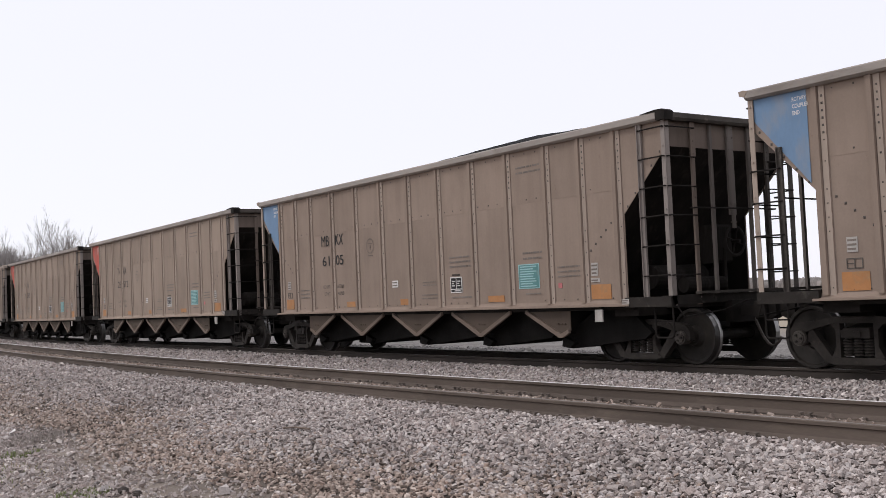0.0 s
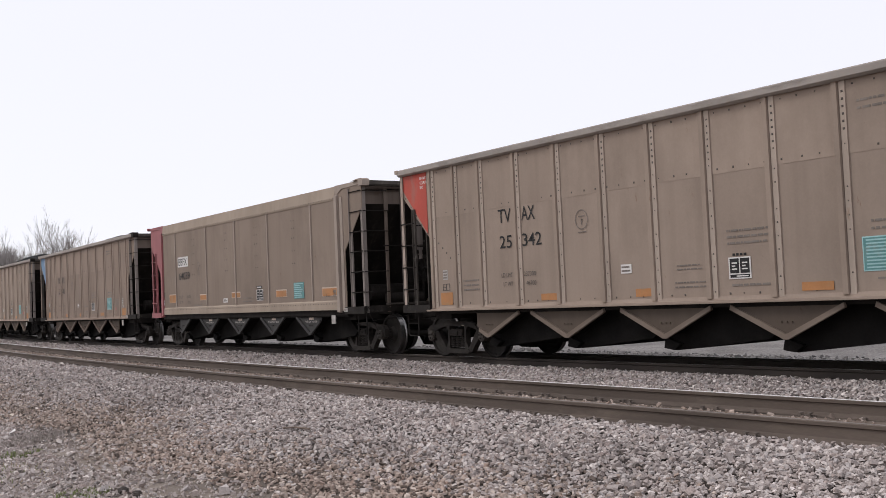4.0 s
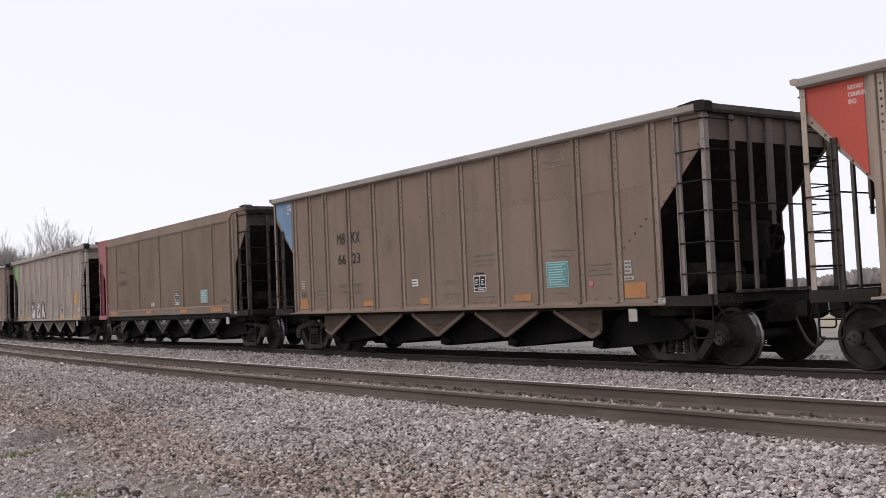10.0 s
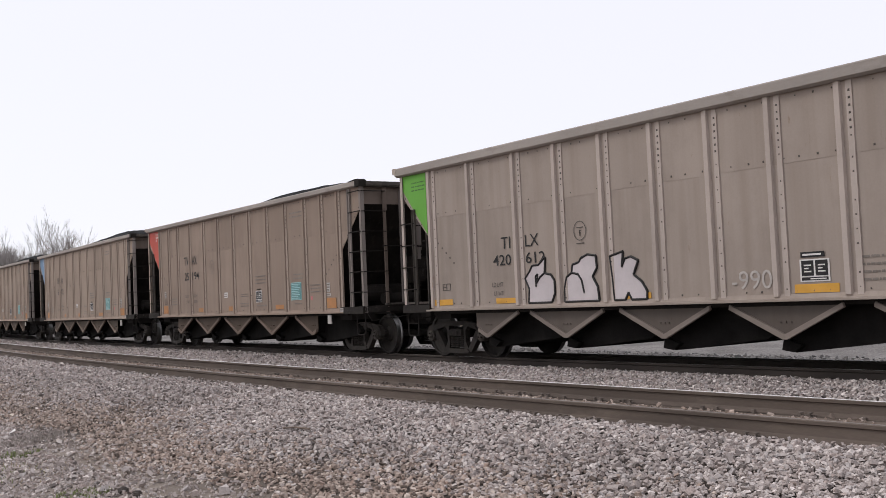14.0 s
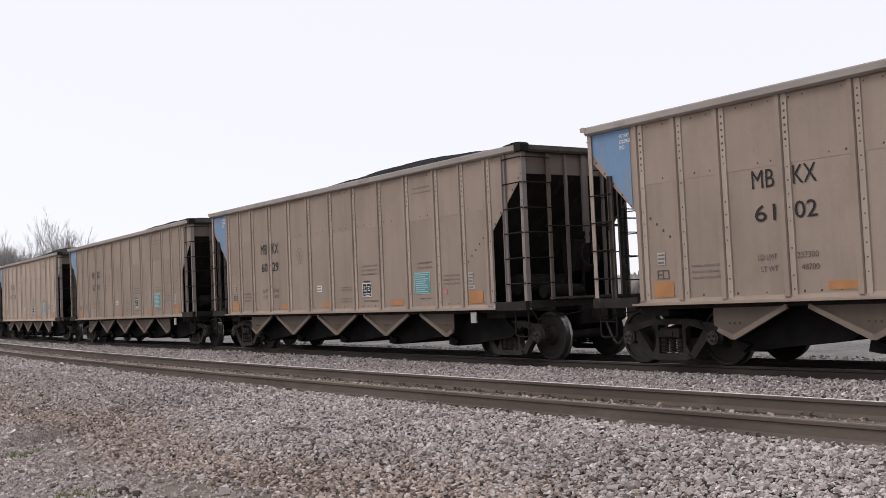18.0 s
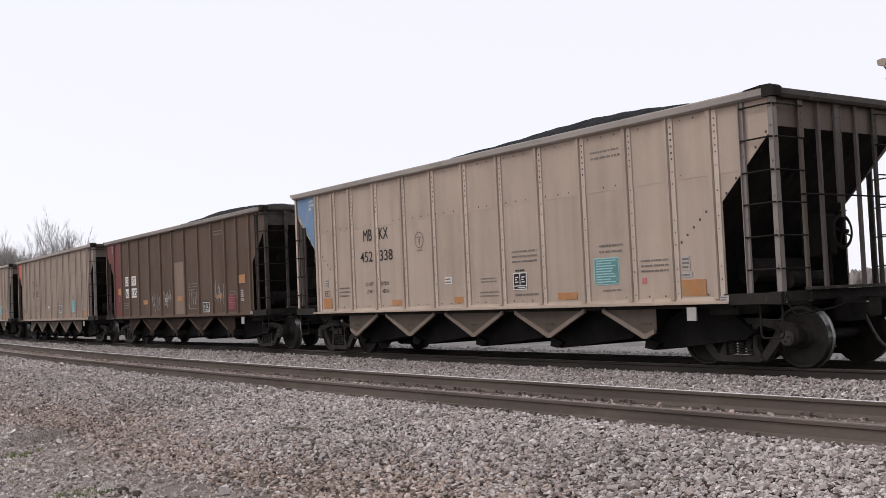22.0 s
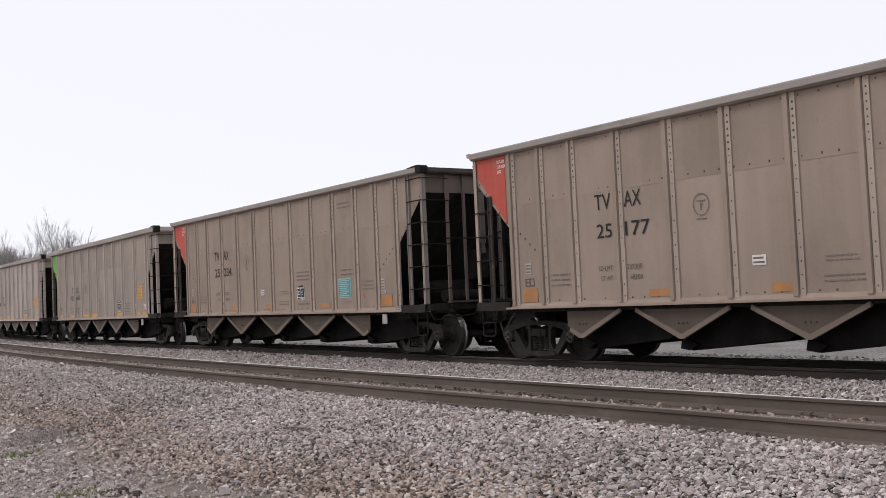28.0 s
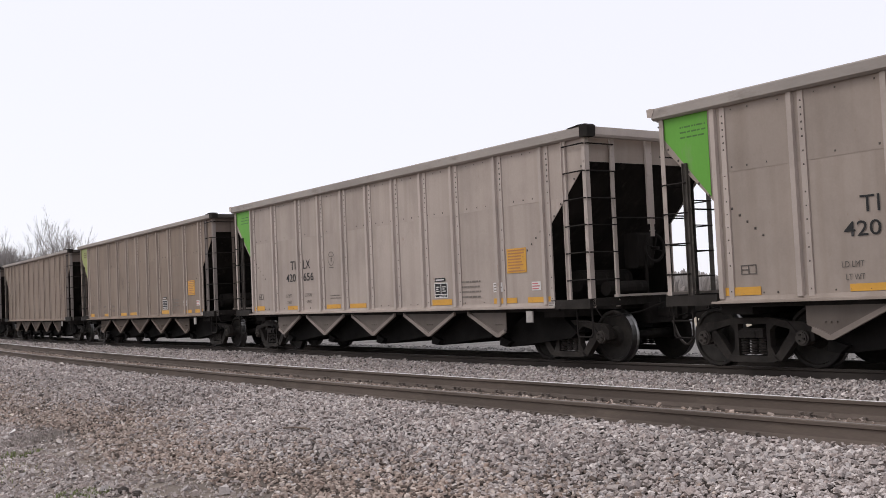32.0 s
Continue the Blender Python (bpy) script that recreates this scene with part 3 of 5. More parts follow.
def smooth_bolts(sd):
    def b(s):
        def head(x, z, r=0.014):
            y = sd * (SHEET + 0.0855)
            s.add([(x - r, y, z - r), (x + r, y, z - r), (x + r, y, z + r), (x - r, y, z + r), (x, y + sd * 0.012, z)],
                  [(0, 1, 4), (1, 2, 4), (2, 3, 4), (3, 0, 4)])
        x = -5.98
        while x < 6.02:
            head(x, 3.745, 0.012)
            head(x + 0.07, 1.22, 0.012)
            x += 0.14
        for c in (-3.4, -0.8, 1.3, 3.6):
            for z in (2.3, 2.62, 2.95, 3.2, 3.4):
                y = sd * (SHEET + 0.061)
                for o in (0.0, 0.13):
                    r = 0.017
                    s.add([(c + o - r, y, z - r), (c + o + r, y, z - r), (c + o + r, y, z + r), (c + o - r, y, z + r), (c + o, y + sd * 0.008, z)],
                          [(0, 1, 4), (1, 2, 4), (2, 3, 4), (3, 0, 4)])
    return b


def top_chord(sd, up=0.0):
    return lambda s: s.prism_x([(sd * 1.47, 3.9), (sd * 1.6, 3.9), (sd * 1.645, 3.93), (sd * 1.645, 4.02 + up), (sd * 1.63, TOP + 0.01 + up), (sd * 1.47, TOP + 0.01 + up)], -HALF - LIP + 0.03, HALF + LIP - 0.13)


def end_chord(end, up=0.0):
    return lambda s: s.prism([(end * ((HALF + LIP) - 0.09), 3.9), (end * ((HALF + LIP) + 0.02), 3.9), (end * ((HALF + LIP) + 0.05), 3.94), (end * ((HALF + LIP) + 0.05), TOP - 0.01 + up), (end * ((HALF + LIP) - 0.09), TOP + up)], -1.47, 1.47)


def corner_cap(end, sd, up=0.0):
    """Black casting over the corner, with a thin lip running back along the chord."""
    def b(s):
        a, h, r = HALF + LIP - 0.13, TOP + up, HALF + LIP
        if end < 0:
            s.prism([(-r + 0.1, h), (-r + 0.04, 3.95), (-r - 0.05, 3.97), (-r - 0.06, h + 0.01), (-r + 0.02, h + 0.02)], sd * 1.47, sd * 1.65)
            return
        s.prism([(end * a, 3.9), (end * (r + 0.06), 3.9), (end * (r + 0.075), h), (end * (r + 0.02), h + 0.035), (end * (a - 0.02), h + 0.04), (end * (a - 0.18), h + 0.025), (end * (a - 0.34), h + 0.012), (end * a, h + 0.012)], sd * 1.46, sd * 1.655)
    return b



def side_sill(sd):
    return lambda s: s.prism_x([(sd * 1.5, 1.0), (sd * 1.6, 0.985), (sd * 1.635, 0.99), (sd * 1.635, 1.02), (sd * 1.56, 1.032), (sd * 1.54, 1.09), (sd * 1.5, 1.09)], -SILL, SILL)


# dark strip added to draw the shadow under the sill flange
def sill_web(sd):
    return lambda s: s.prism_x([(sd * 1.43, 0.925), (sd * 1.475, 0.925), (sd * 1.475, 0.965), (sd * 1.5, 0.997), (sd * 1.43, 0.997)], -SILL + 0.05, SILL - 0.05)



def end_sheet(end):
    """Upright top panel and the slope sheet below it."""
    def b(s):
        e = end
        s.prism([(e * (HALF - 0.09), 3.93), (e * (HALF - 0.05), 3.93), (e * (HALF - 0.05), 3.5), (e * (HALF - 0.09), 3.5)], -1.5, 1.5)
    return b


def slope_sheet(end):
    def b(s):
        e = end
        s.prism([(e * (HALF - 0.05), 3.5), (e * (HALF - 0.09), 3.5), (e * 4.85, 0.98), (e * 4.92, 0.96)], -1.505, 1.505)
        # black lining over the inner faces of the side sheets
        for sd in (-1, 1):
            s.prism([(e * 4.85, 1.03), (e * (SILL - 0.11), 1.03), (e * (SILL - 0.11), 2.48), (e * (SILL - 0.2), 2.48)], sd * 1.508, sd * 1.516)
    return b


def end_deck(end):
    def b(s):
        a, c = sorted((end * 4.9, end * (HALF - 0.09)))
        s.box(a, c, -0.75, 0.75, 0.93, 1.02)
        a, c = sorted((end * 5.9, end * 6.45))
        s.box(a, c, -1.4, 1.4, 0.82, 0.98)
    return b


def end_sill(end):
    def b(s):
        a, c = sorted((end * (HALF - 0.19), end * (HALF + 0.03)))
        s.box(a, c, -1.58, 1.58, 1.0, 1.14)
        a, c = sorted((end * (SILL - 0.09), end * (HALF + 0.03)))
        for sd in (-1, 1):
            s.box(a, c, sd * 1.565 - 0.05, sd * 1.565 + 0.05, 0.97, 1.13)
    return b


def corner_post(end, sd):
    def b(s):
        x, y = end * (HALF - 0.02), sd * 1.565
        s.box(x - 0.038, x + 0.044, y - 0.006, y + 0.006, 0.98, 3.93)
        s.box(x + end * 0.044 - 0.006, x + end * 0.044 + 0.006, y - sd * 0.1 - 0.01, y + 0.01, 0.98, 3.93)
        for z in (1.02, 1.5, 2.0, 2.5, 3.0, 3.5, 3.8):
            s.rod((x, y, z), (x, y + sd * 0.02, z), 0.016, 6)
    return b


def ladder_stile(end, sd):
    def b(s):
        x, y = end * (HALF - (0.52 if end > 0 else 0.46)), sd * 1.56
        top = 3.9 if end > 0 else 3.16
        s.box(x - 0.035, x + 0.035, y - 0.02, y + 0.02, 0.98, top)
        s.box(x - 0.035, x - 0.023, y - 0.05, y + 0.02, 0.98, top)
        for z in (1.06, 2.2, 3.1):
            s.rod((x + 0.01, y, z), (x + 0.01, y + sd * 0.035, z), 0.014, 6)
    return b


def end_stile(end, sd):
    def b(s):
        x, y = end * (HALF - 0.005), sd * 0.92
        s.box(x - 0.02, x + 0.02, y - 0.035, y + 0.035, 0.98, 3.92)
        s.box(x + end * 0.02 - 0.006, x + end * 0.02 + 0.006, y - 0.055, y + 0.055, 3.35, 3.9)
        for z in (1.1, 1.9, 2.7, 3.4, 3.5, 3.6, 3.7, 3.8):
            s.rod((x, y, z), (x + end * 0.038, y, z), 0.015, 6)
    return b


def end_plate(end):
    """Broad stay down the middle of the end, with a bracket at its foot."""
    def b(s):
        x = end * (HALF - 0.015)
        s.box(x - 0.02, x + 0.02, -0.075, 0.075, 2.42, 3.91)
        s.box(x + end * 0.02 - 0.008, x + end * 0.02 + 0.008, -0.045, 0.045, 2.2, 2.5)
        for z in (2.3, 2.6, 3.3, 3.5, 3.7, 3.85):
            for y in (-0.05, 0.05):
                s.rod((x, y, z), (x + end * 0.035, y, z), 0.012, 6)
    return b


def end_stay(end, sd):
    return lambda s: s.box(end * (HALF - 0.02) - 0.025, end * (HALF - 0.02) + 0.025, sd * 0.47 - 0.028, sd * 0.47 + 0.028, 1.13, 3.92)



RUNGS = (1.46, 1.93, 2.4, 2.86, 3.33, 3.8)


def rung_side(end, sd, z):
    def b(s):
        y = sd * 1.6
        a = HALF - (0.53 if end > 0 else 0.47)
        s.path([(end * a, y - sd * 0.05, z), (end * a, y, z), (end * HALF, y, z + 0.005), (end * HALF, y - sd * 0.05, z)], 0.013)
    return b


def rung_end(end, sd, z):
    def b(s):
        x = end * (HALF + 0.06)
        s.path([(x - end * 0.06, sd * 1.56, z), (x, sd * 1.54, z), (x, sd * 0.93, z), (x - end * 0.06, sd * 0.92, z)], 0.012)
    return b


def grab_rail(end):
    return lambda s: s.path([(end * (HALF - 0.03), -1.0, 2.52), (end * (HALF + 0.09), -0.98, 2.52), (end * (HALF + 0.09), 0.98, 2.52), (end * (HALF - 0.03), 1.0, 2.52)], 0.014)


def sill_step(end, sd):
    def b(s):
        y = sd * 1.52
        a, c = end * (HALF - 0.41), end * (HALF - 0.03)
        s.path([(a, y, 1.0), (a, y, 0.52), (a + end * 0.04, y, 0.48), (c - end * 0.04, y, 0.48), (c, y, 0.52), (c, y, 1.0)], 0.016)
        s.rod((a, y, 0.74), (c, y, 0.74), 0.012, 6)
    return b


def centre_sill(s):
    s.prism_x([(-0.2, 0.68), (0.2, 0.68), (0.2, 1.02), (0.12, 1.1), (-0.12, 1.1), (-0.2, 1.02)], -HALF + 0.02, HALF - 0.02)


def coupler(end):
    def b(s):
        a, c = sorted((end * 7.1, end * 7.8))
        s.box(a, c, -0.07, 0.07, 0.77, 0.93)
        s.prism([(end * 7.72, 0.7), (end * 8.0, 0.7), (end * 8.12, 0.76), (end * 8.12, 0.96), (end * 8.0, 1.02), (end * 7.72, 1.0)], -0.06, 0.17)
        s.prism([(end * 7.78, 0.74), (end * 7.98, 0.74), (end * 7.98, 0.98), (end * 7.78, 0.98)], -0.17, -0.06)
        a, c = sorted((end * (HALF - 0.04), end * (HALF + 0.1)))
        s.box(a, c, -0.28, 0.28, 0.66, 1.02)
    return b


def air_hose(end):
    def b(s):
        pts = [(end * (HALF + 0.06 + (7.94 - HALF) * t), 0.3 - 0.1 * t, 0.78 - 0.52 * math.sin(math.pi * min(1, t * 0.72 + 0.02))) for t in [i / 8 for i in range(9)]]
        s.path(pts, 0.024)
    return b


def cut_lever(end):
    return lambda s: s.path([(end * (HALF + 0.04), -1.5, 0.98), (end * (HALF + 0.14), -1.45, 0.8), (end * (HALF + 0.14), -0.5, 0.88), (end * 7.7, -0.2, 1.02)], 0.013)


def v_plate(cx, sd, half=0.96):
    """V-shaped side plate below the sill's shade strip; the end ones are cut off beside the truck."""
    def b(s):
        y = sd * 1.46
        lo, hi = max(cx - half + 0.03, -4.95), min(cx + half - 0.03, 4.85)
        zl, zh = 0.5 + 0.455 * (cx - lo - 0.04) / half, 0.5 + 0.455 * (hi - cx - 0.04) / half
        poly = [(lo, 0.924), (hi, 0.924)] + ([(hi, zh)] if zh < 0.915 else []) + [(cx + 0.04, 0.5), (cx - 0.04, 0.5)] + ([(lo, zl)] if zl < 0.915 else [])
        s.prism(poly, y - 0.008, y + 0.008)
        for o in (-0.09, 0.0, 0.09):
            s.rod((cx + o, y, 0.7), (cx + o, y + sd * 0.03, 0.7), 0.014, 6)
    return b


def v_flange(cx, sd, k, half=0.96):
    """Folded lip along one edge of the V plate."""
    def b(s):
        y = sd * 1.46
        e = min(half, 4.85 - k * cx)
        z = 0.5 + 0.455 * (e - 0.04) / half
        s.prism([(cx, 0.455), (cx + k * 0.04, 0.455), (cx + k * e, z - 0.045), (cx + k * (e - 0.02), z + 0.02), (cx, 0.525)], y + sd * 0.01, y + sd * 0.062)
    return b


def hopper_slope(cx):
    lo, hi = max(cx - 0.98, -4.8), min(cx + 0.98, 4.8)
    return lambda s: s.prism([(lo, 0.98), (hi, 0.98), (min(hi, cx + 0.06), 0.52), (max(lo, cx - 0.06), 0.52)], -1.44, 1.44)


def hopper_door(cx):
    def b(s):
        s.prism([(cx - 0.25, 0.3), (cx - 0.05, 0.25), (cx + 1.75, 0.44), (cx + 1.9, 0.54), (cx + 1.4, 0.94), (cx + 0.6, 0.94), (cx - 0.2, 0.48)], -1.2, 1.2)
        for sd in (-1, 1):
            s.prism([(cx - 0.22, 0.29), (cx - 0.02, 0.26), (cx + 0.12, 0.36), (cx - 0.18, 0.46)], sd * 1.2, sd * 1.3)
    return b


def coal_heap(seed, rise, left, x1):
    """Coal drawn up into a long ramp towards one end of the car."""
    def b(s):
        rng = random.Random(seed)
        nx, ny = 120, 18
        ph = rng.uniform(0, 50)
        x0 = max(-7.2, left - 3.4)
        for i in range(nx + 1):
            x = -7.25 + 14.5 * i / nx
            t = (x - x0) / (x1 - x0)
            if not 0 < t < 1:
                along = 0.0
            else:
                along = (t / 0.64) ** 0.55 if t < 0.64 else math.cos(math.pi / 2 * (t - 0.64) / 0.36) ** 0.5
            for j in range(ny + 1):
                y = -1.45 + 2.9 * j / ny
                across = max(0.0, math.cos(math.pi * y / 3.0)) ** 0.7
                w = noise.fractal(Vector((x * 0.9 + ph, y * 0.9, ph)), 1.0, 2.0, 4)
                z = 3.84 + (0.19 + rise) * along * across + 0.045 * w * along * across + rng.uniform(-0.012, 0.012)
                s.v.append((x, y, z))
        k = ny + 1
        for i in range(nx):
            for j in range(ny):
                s.f.append((i * k + j, (i + 1) * k + j, (i + 1) * k + j + 1, i * k + j + 1))
                s.m.append(0)
    return b


# trucks
def bolster(s):
    s.prism_x([(-1.0, 0.44), (1.0, 0.44), (1.0, 0.6), (0.5, 0.7), (-0.5, 0.7), (-1.0, 0.6)], -0.2, 0.2)
    s.rod((0, 0, 0.68), (0, 0, 0.74), 0.2, 16)
    for sd in (-1, 1):
        s.box(-0.06, 0.06, sd * 0.6 - 0.1, sd * 0.6 + 0.1, 0.68, 0.82)
    s.rod((-0.6, -0.72, 0.42), (-0.6, 0.72, 0.42), 0.05, 8)
    s.rod((0.6, -0.72, 0.42), (0.6, 0.72, 0.42), 0.05, 8)


def side_frame(sd):
    """Cast frame: arched top, two window openings, spring pocket and pedestals."""
    def b(s):
        y0, y1 = sd * 0.97, sd * 1.09
        s.prism([(-0.78, 0.55), (-0.64, 0.7), (-0.36, 0.755), (0.36, 0.755), (0.64, 0.7), (0.78, 0.55), (0.62, 0.6), (0.34, 0.665), (-0.34, 0.665), (-0.62, 0.6)], y0, y1 + sd * 0.015)
        for k in (-1, 1):
            s.prism([(k * 1.07, 0.42), (k * 1.06, 0.58), (k * 0.98, 0.66), (k * 0.84, 0.69), (k * 0.62, 0.7), (k * 0.62, 0.6), (k * 0.76, 0.55), (k * 0.76, 0.4), (k * 0.8, 0.37), (k * 0.82, 0.5), (k * 0.86, 0.56), (k * 0.93, 0.56), (k * 0.98, 0.5), (k * 1.0, 0.4)], y0, y1)
            s.prism([(k * 0.8, 0.56), (k * 0.7, 0.6), (k * 0.36, 0.15), (k * 0.42, 0.1), (k * 0.5, 0.13), (k * 0.76, 0.42)], y0, y1)
            s.prism([(k * 0.32, 0.68), (k * 0.255, 0.68), (k * 0.255, 0.18), (k * 0.32, 0.18)], y0, y1)
            s.prism([(k * 0.32, 0.68), (k * 0.42, 0.66), (k * 0.32, 0.58)], y0, y1)
            s.prism([(k * 0.32, 0.34), (k * 0.32, 0.16), (k * 0.42, 0.16)], y0, y1)
        s.prism([(-0.46, 0.13), (-0.36, 0.095), (0.36, 0.095), (0.46, 0.13), (0.38, 0.19), (-0.38, 0.19)], y0 - sd * 0.04, y1 + sd * 0.03)
        s.box(-0.22, 0.22, sd * 0.98, sd * 1.13, 0.46, 0.57)
        s.box(-0.2, 0.2, sd * 0.98, sd * 1.1, 0.57, 0.6)
        s.box(-0.09, 0.09, sd * 1.13, sd * 1.15, 0.48, 0.55)
    return b


def spring(sd, x):
    """Coil spring as one turned body with a groove between the coils."""
    def b(s):
        n, prof = 12, [(0.001, 0.2)]
        for k in range(6):
            z = 0.215 + 0.04 * k
            prof += [(0.05, z - 0.004), (0.073, z + 0.004), (0.073, z + 0.02), (0.05, z + 0.028)]
        prof.append((0.001, 0.455))
        v = [(x + r * math.cos(2 * math.pi * i / n), sd * 1.035 + r * math.sin(2 * math.pi * i / n), z) for r, z in prof for i in range(n)]
        f = [(k * n + i, k * n + (i + 1) % n, (k + 1) * n + (i + 1) % n, (k + 1) * n + i) for k in range(len(prof) - 1) for i in range(n)]
        s.add(v, f)
    return b


def wheelset(s):
    s.rod((0, -0.7, 0), (0, 0.7, 0), 0.085, 14)
    for sd in (-1, 1):
        prof = [(0.0, 0.6), (0.11, 0.6), (0.15, 0.655), (0.33, 0.67), (0.4, 0.655), (0.485, 0.66), (0.487, 0.685), (0.462, 0.7), (0.457, 0.8), (0.445, 0.81),
                (0.405, 0.81), (0.39, 0.775), (0.18, 0.745), (0.14, 0.82), (0.0, 0.82)]
        s.lathe([(r, sd * y) for r, y in prof], 32, [0, 0, 0, 0, 0, 1, 1, 1, 0, 0, 0, 0, 0, 0])
        s.rod((0, sd * 0.8, 0), (0, sd * 0.98, 0), 0.09, 14)
        s.rod((0, sd * 0.96, 0), (0, sd * 1.13, 0), 0.112, 18, mat=2)
        s.rod((0, sd * 1.13, 0), (0, sd * 1.15, 0), 0.085, 16, mat=2)
        for i in range(3):
            t = 2 * math.pi * i / 3
            s.rod((0.05 * math.cos(t), sd * 1.14, 0.05 * math.sin(t)), (0.05 * math.cos(t), sd * 1.175, 0.05 * math.sin(t)), 0.018, 6)


# end grime; on far-side posts and stiles it paints in backlit shade
GRIME_SHADE = node_mat("sooty_shaded_steel", (0.07, 0.06, 0.052), 0.75, 0, 0.3, 3.0, 50, 0.2, 50, (0.12, 0.105, 0.09), 0.56, spec=0.2)
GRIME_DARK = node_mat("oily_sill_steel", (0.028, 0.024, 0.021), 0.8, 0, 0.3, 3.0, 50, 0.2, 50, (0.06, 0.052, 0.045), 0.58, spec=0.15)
WHEELS = []


def make_truck(car, x):
    t = piece("truck", "bolster", bolster, FRAME, car, at=pose(x, 0, 0))
    for sd in (-1, 1):
        piece("side_frame", ("sideframe", sd), side_frame(sd), TRUCK, t)
        for q in (-0.16, 0.0, 0.16):
            piece("spring", ("spring", sd, q), spring(sd, q), TRUCK, t)
    for k in (-0.889, 0.889):
        w = piece("wheelset", "wheelset", wheelset, (WHEEL, TREAD, GRIME_SHADE), t, at=pose(k, 0, 0.457))
        WHEELS.append((w, k))
    return t


# markings
def text_shape(body, width, height, bold=0.0):
    cu = bpy.data.curves.new("lettering", "FONT")
    cu.body, cu.size, cu.resolution_u, cu.extrude, cu.offset = body, 1.0, 3, 0.0, bold
    ob = bpy.data.objects.new("lettering", cu)
    scene.collection.objects.link(ob)
    me = bpy.data.meshes.new_from_object(ob.evaluated_get(bpy.context.evaluated_depsgraph_get()))
    bpy.data.objects.remove(ob)
    bpy.data.curves.remove(cu)
    n = len(me.vertices)
    co = np.empty(n * 3)
    me.vertices.foreach_get("co", co)
    co = co.reshape(-1, 3)
    lo, hi = co.min(0), co.max(0)
    co = (co - lo) / np.maximum(hi - lo, 1e-6) * np.array([width, height, 0])
    v = np.zeros_like(co)
    v[:, 0], v[:, 2] = co[:, 0], co[:, 1]
    me.vertices.foreach_set("co", v.ravel())
    me.update()
    return me


TEXTS = {}


def lettering(car, body, x, z, w, h, mat=None, y=None, bold=0.0):
    """Stencilled characters, lower left corner at x, z on the near side."""
    mat = mat or BLACK
    key = (body, round(w, 3), round(h, 3), mat.name, bold)
    if key not in TEXTS:
        me = text_shape(body, w, h, bold)
        me.materials.clear()
        me.materials.append(mat)
        TEXTS[key] = me
    ob = new("lettering", TEXTS[key])
    ob.parent = car
    ob.matrix_basis = pose(x, -(SHEET + 0.0115 if y is None else y), z)
    return ob


def sticker(car, name, x0, x1, z0, z1, mat, y=None, label="", bars=0, ink=None, lift=0.0):
    y = (SHEET + 0.0085 if y is None else y) + lift

    def b(s):
        if name == "frame_mark":
            w = 0.013
            for c in ((x0, x1, z0, z0 + w), (x0, x1, z1 - w, z1), (x0, x0 + w, z0 + w, z1 - w), (x1 - w, x1, z0 + w, z1 - w), ((x0 + x1) / 2 - w / 2, (x0 + x1) / 2 + w / 2, z0 + w, z1 - w), (x0 + w, (x0 + x1) / 2 - w / 2, (z0 + z1) / 2 - w / 2, (z0 + z1) / 2 + w / 2)):
                s.box(c[0], c[1], -y - 0.002, -y + 0.002, c[2], c[3])
            return
        s.box(x0, x1, -y - 0.002, -y + 0.002, z0, z1)
    ob = piece(name, (name, round(x0, 2), round(x1, 2), round(z0, 2), round(z1, 2), round(y, 3)), b, mat, car, label)
    if bars:
        def bb(s):
            rng = random.Random(int(abs(x0) * 100) + bars)
            for i in range(bars):
                z = z1 - (z1 - z0) * (i + 0.7) / (bars + 0.4)
                t = (z1 - z0) / (bars + 0.4) * 0.22
                s.box(x0 + (x1 - x0) * 0.07, x1 - (x1 - x0) * rng.uniform(0.07, 0.35), -y - 0.006, -y - 0.002, z - t, z + t)
        piece("print", (name, "bars", bars, round(x0, 2), round(z0, 2), round(y, 3)), bb, ink or PALETEAL, ob)
    return ob


def print_lines(car, x0, x1, z0, z1, rows, mat=None, y=None, seed=1):
    """Small stencil that cannot be read: rows of short bars."""
    y = SHEET + 0.0085 if y is None else y

    def b(s):
        rng = random.Random(seed + rows)
        for i in range(rows):
            z = z1 - (z1 - z0) * (i + 0.5) / rows
            x = x0
            t = (z1 - z0) / rows * 0.16
            while x < x1 - 0.02:
                w = rng.uniform(0.02, 0.05) if rng.random() < 0.3 else rng.uniform(0.05, 0.14)
                s.box(x, min(x + w, x1), -y - 0.0012, -y + 0.001, z - t, z + t)
                x += w + rng.uniform(0.012, 0.03)
    return tagged(piece("stencil", ("lines", round(x0, 2), round(z0, 2), rows, round(y, 3)), b, mat or PRINT, car), kind="stuff")


def ring_mark(car, x, z, y=None, mat=None):
    y = SHEET + 0.0085 if y is None else y

    def b(s):
        n = 28
        v, f = [], []
        for i in range(n):
            t = 2 * math.pi * i / n
            for r in (0.145, 0.16):
                v.append((x + r * math.cos(t), -y - 0.003, z + 1.08 * r * math.sin(t)))
        for i in range(n):
            j = (i + 1) % n
            f.append((2 * i, 2 * i + 1, 2 * j + 1, 2 * j))
        s.add(v, f)
        s.box(x - 0.015, x + 0.005, -y - 0.003, -y + 0.001, z - 0.09, z + 0.01)
        s.box(x - 0.015, x + 0.035, -y - 0.003, -y + 0.001, z - 0.005, z + 0.012)
        s.box(x - 0.015, x + 0.025, -y - 0.003, -y + 0.001, z - 0.045, z - 0.03)
        s.box(x - 0.08, x + 0.08, -y - 0.003, -y + 0.001, z + 0.05, z + 0.065)
        s.box(x - 0.1, x + 0.1, -y - 0.003, -y + 0.001, z - 0.225, z - 0.21)
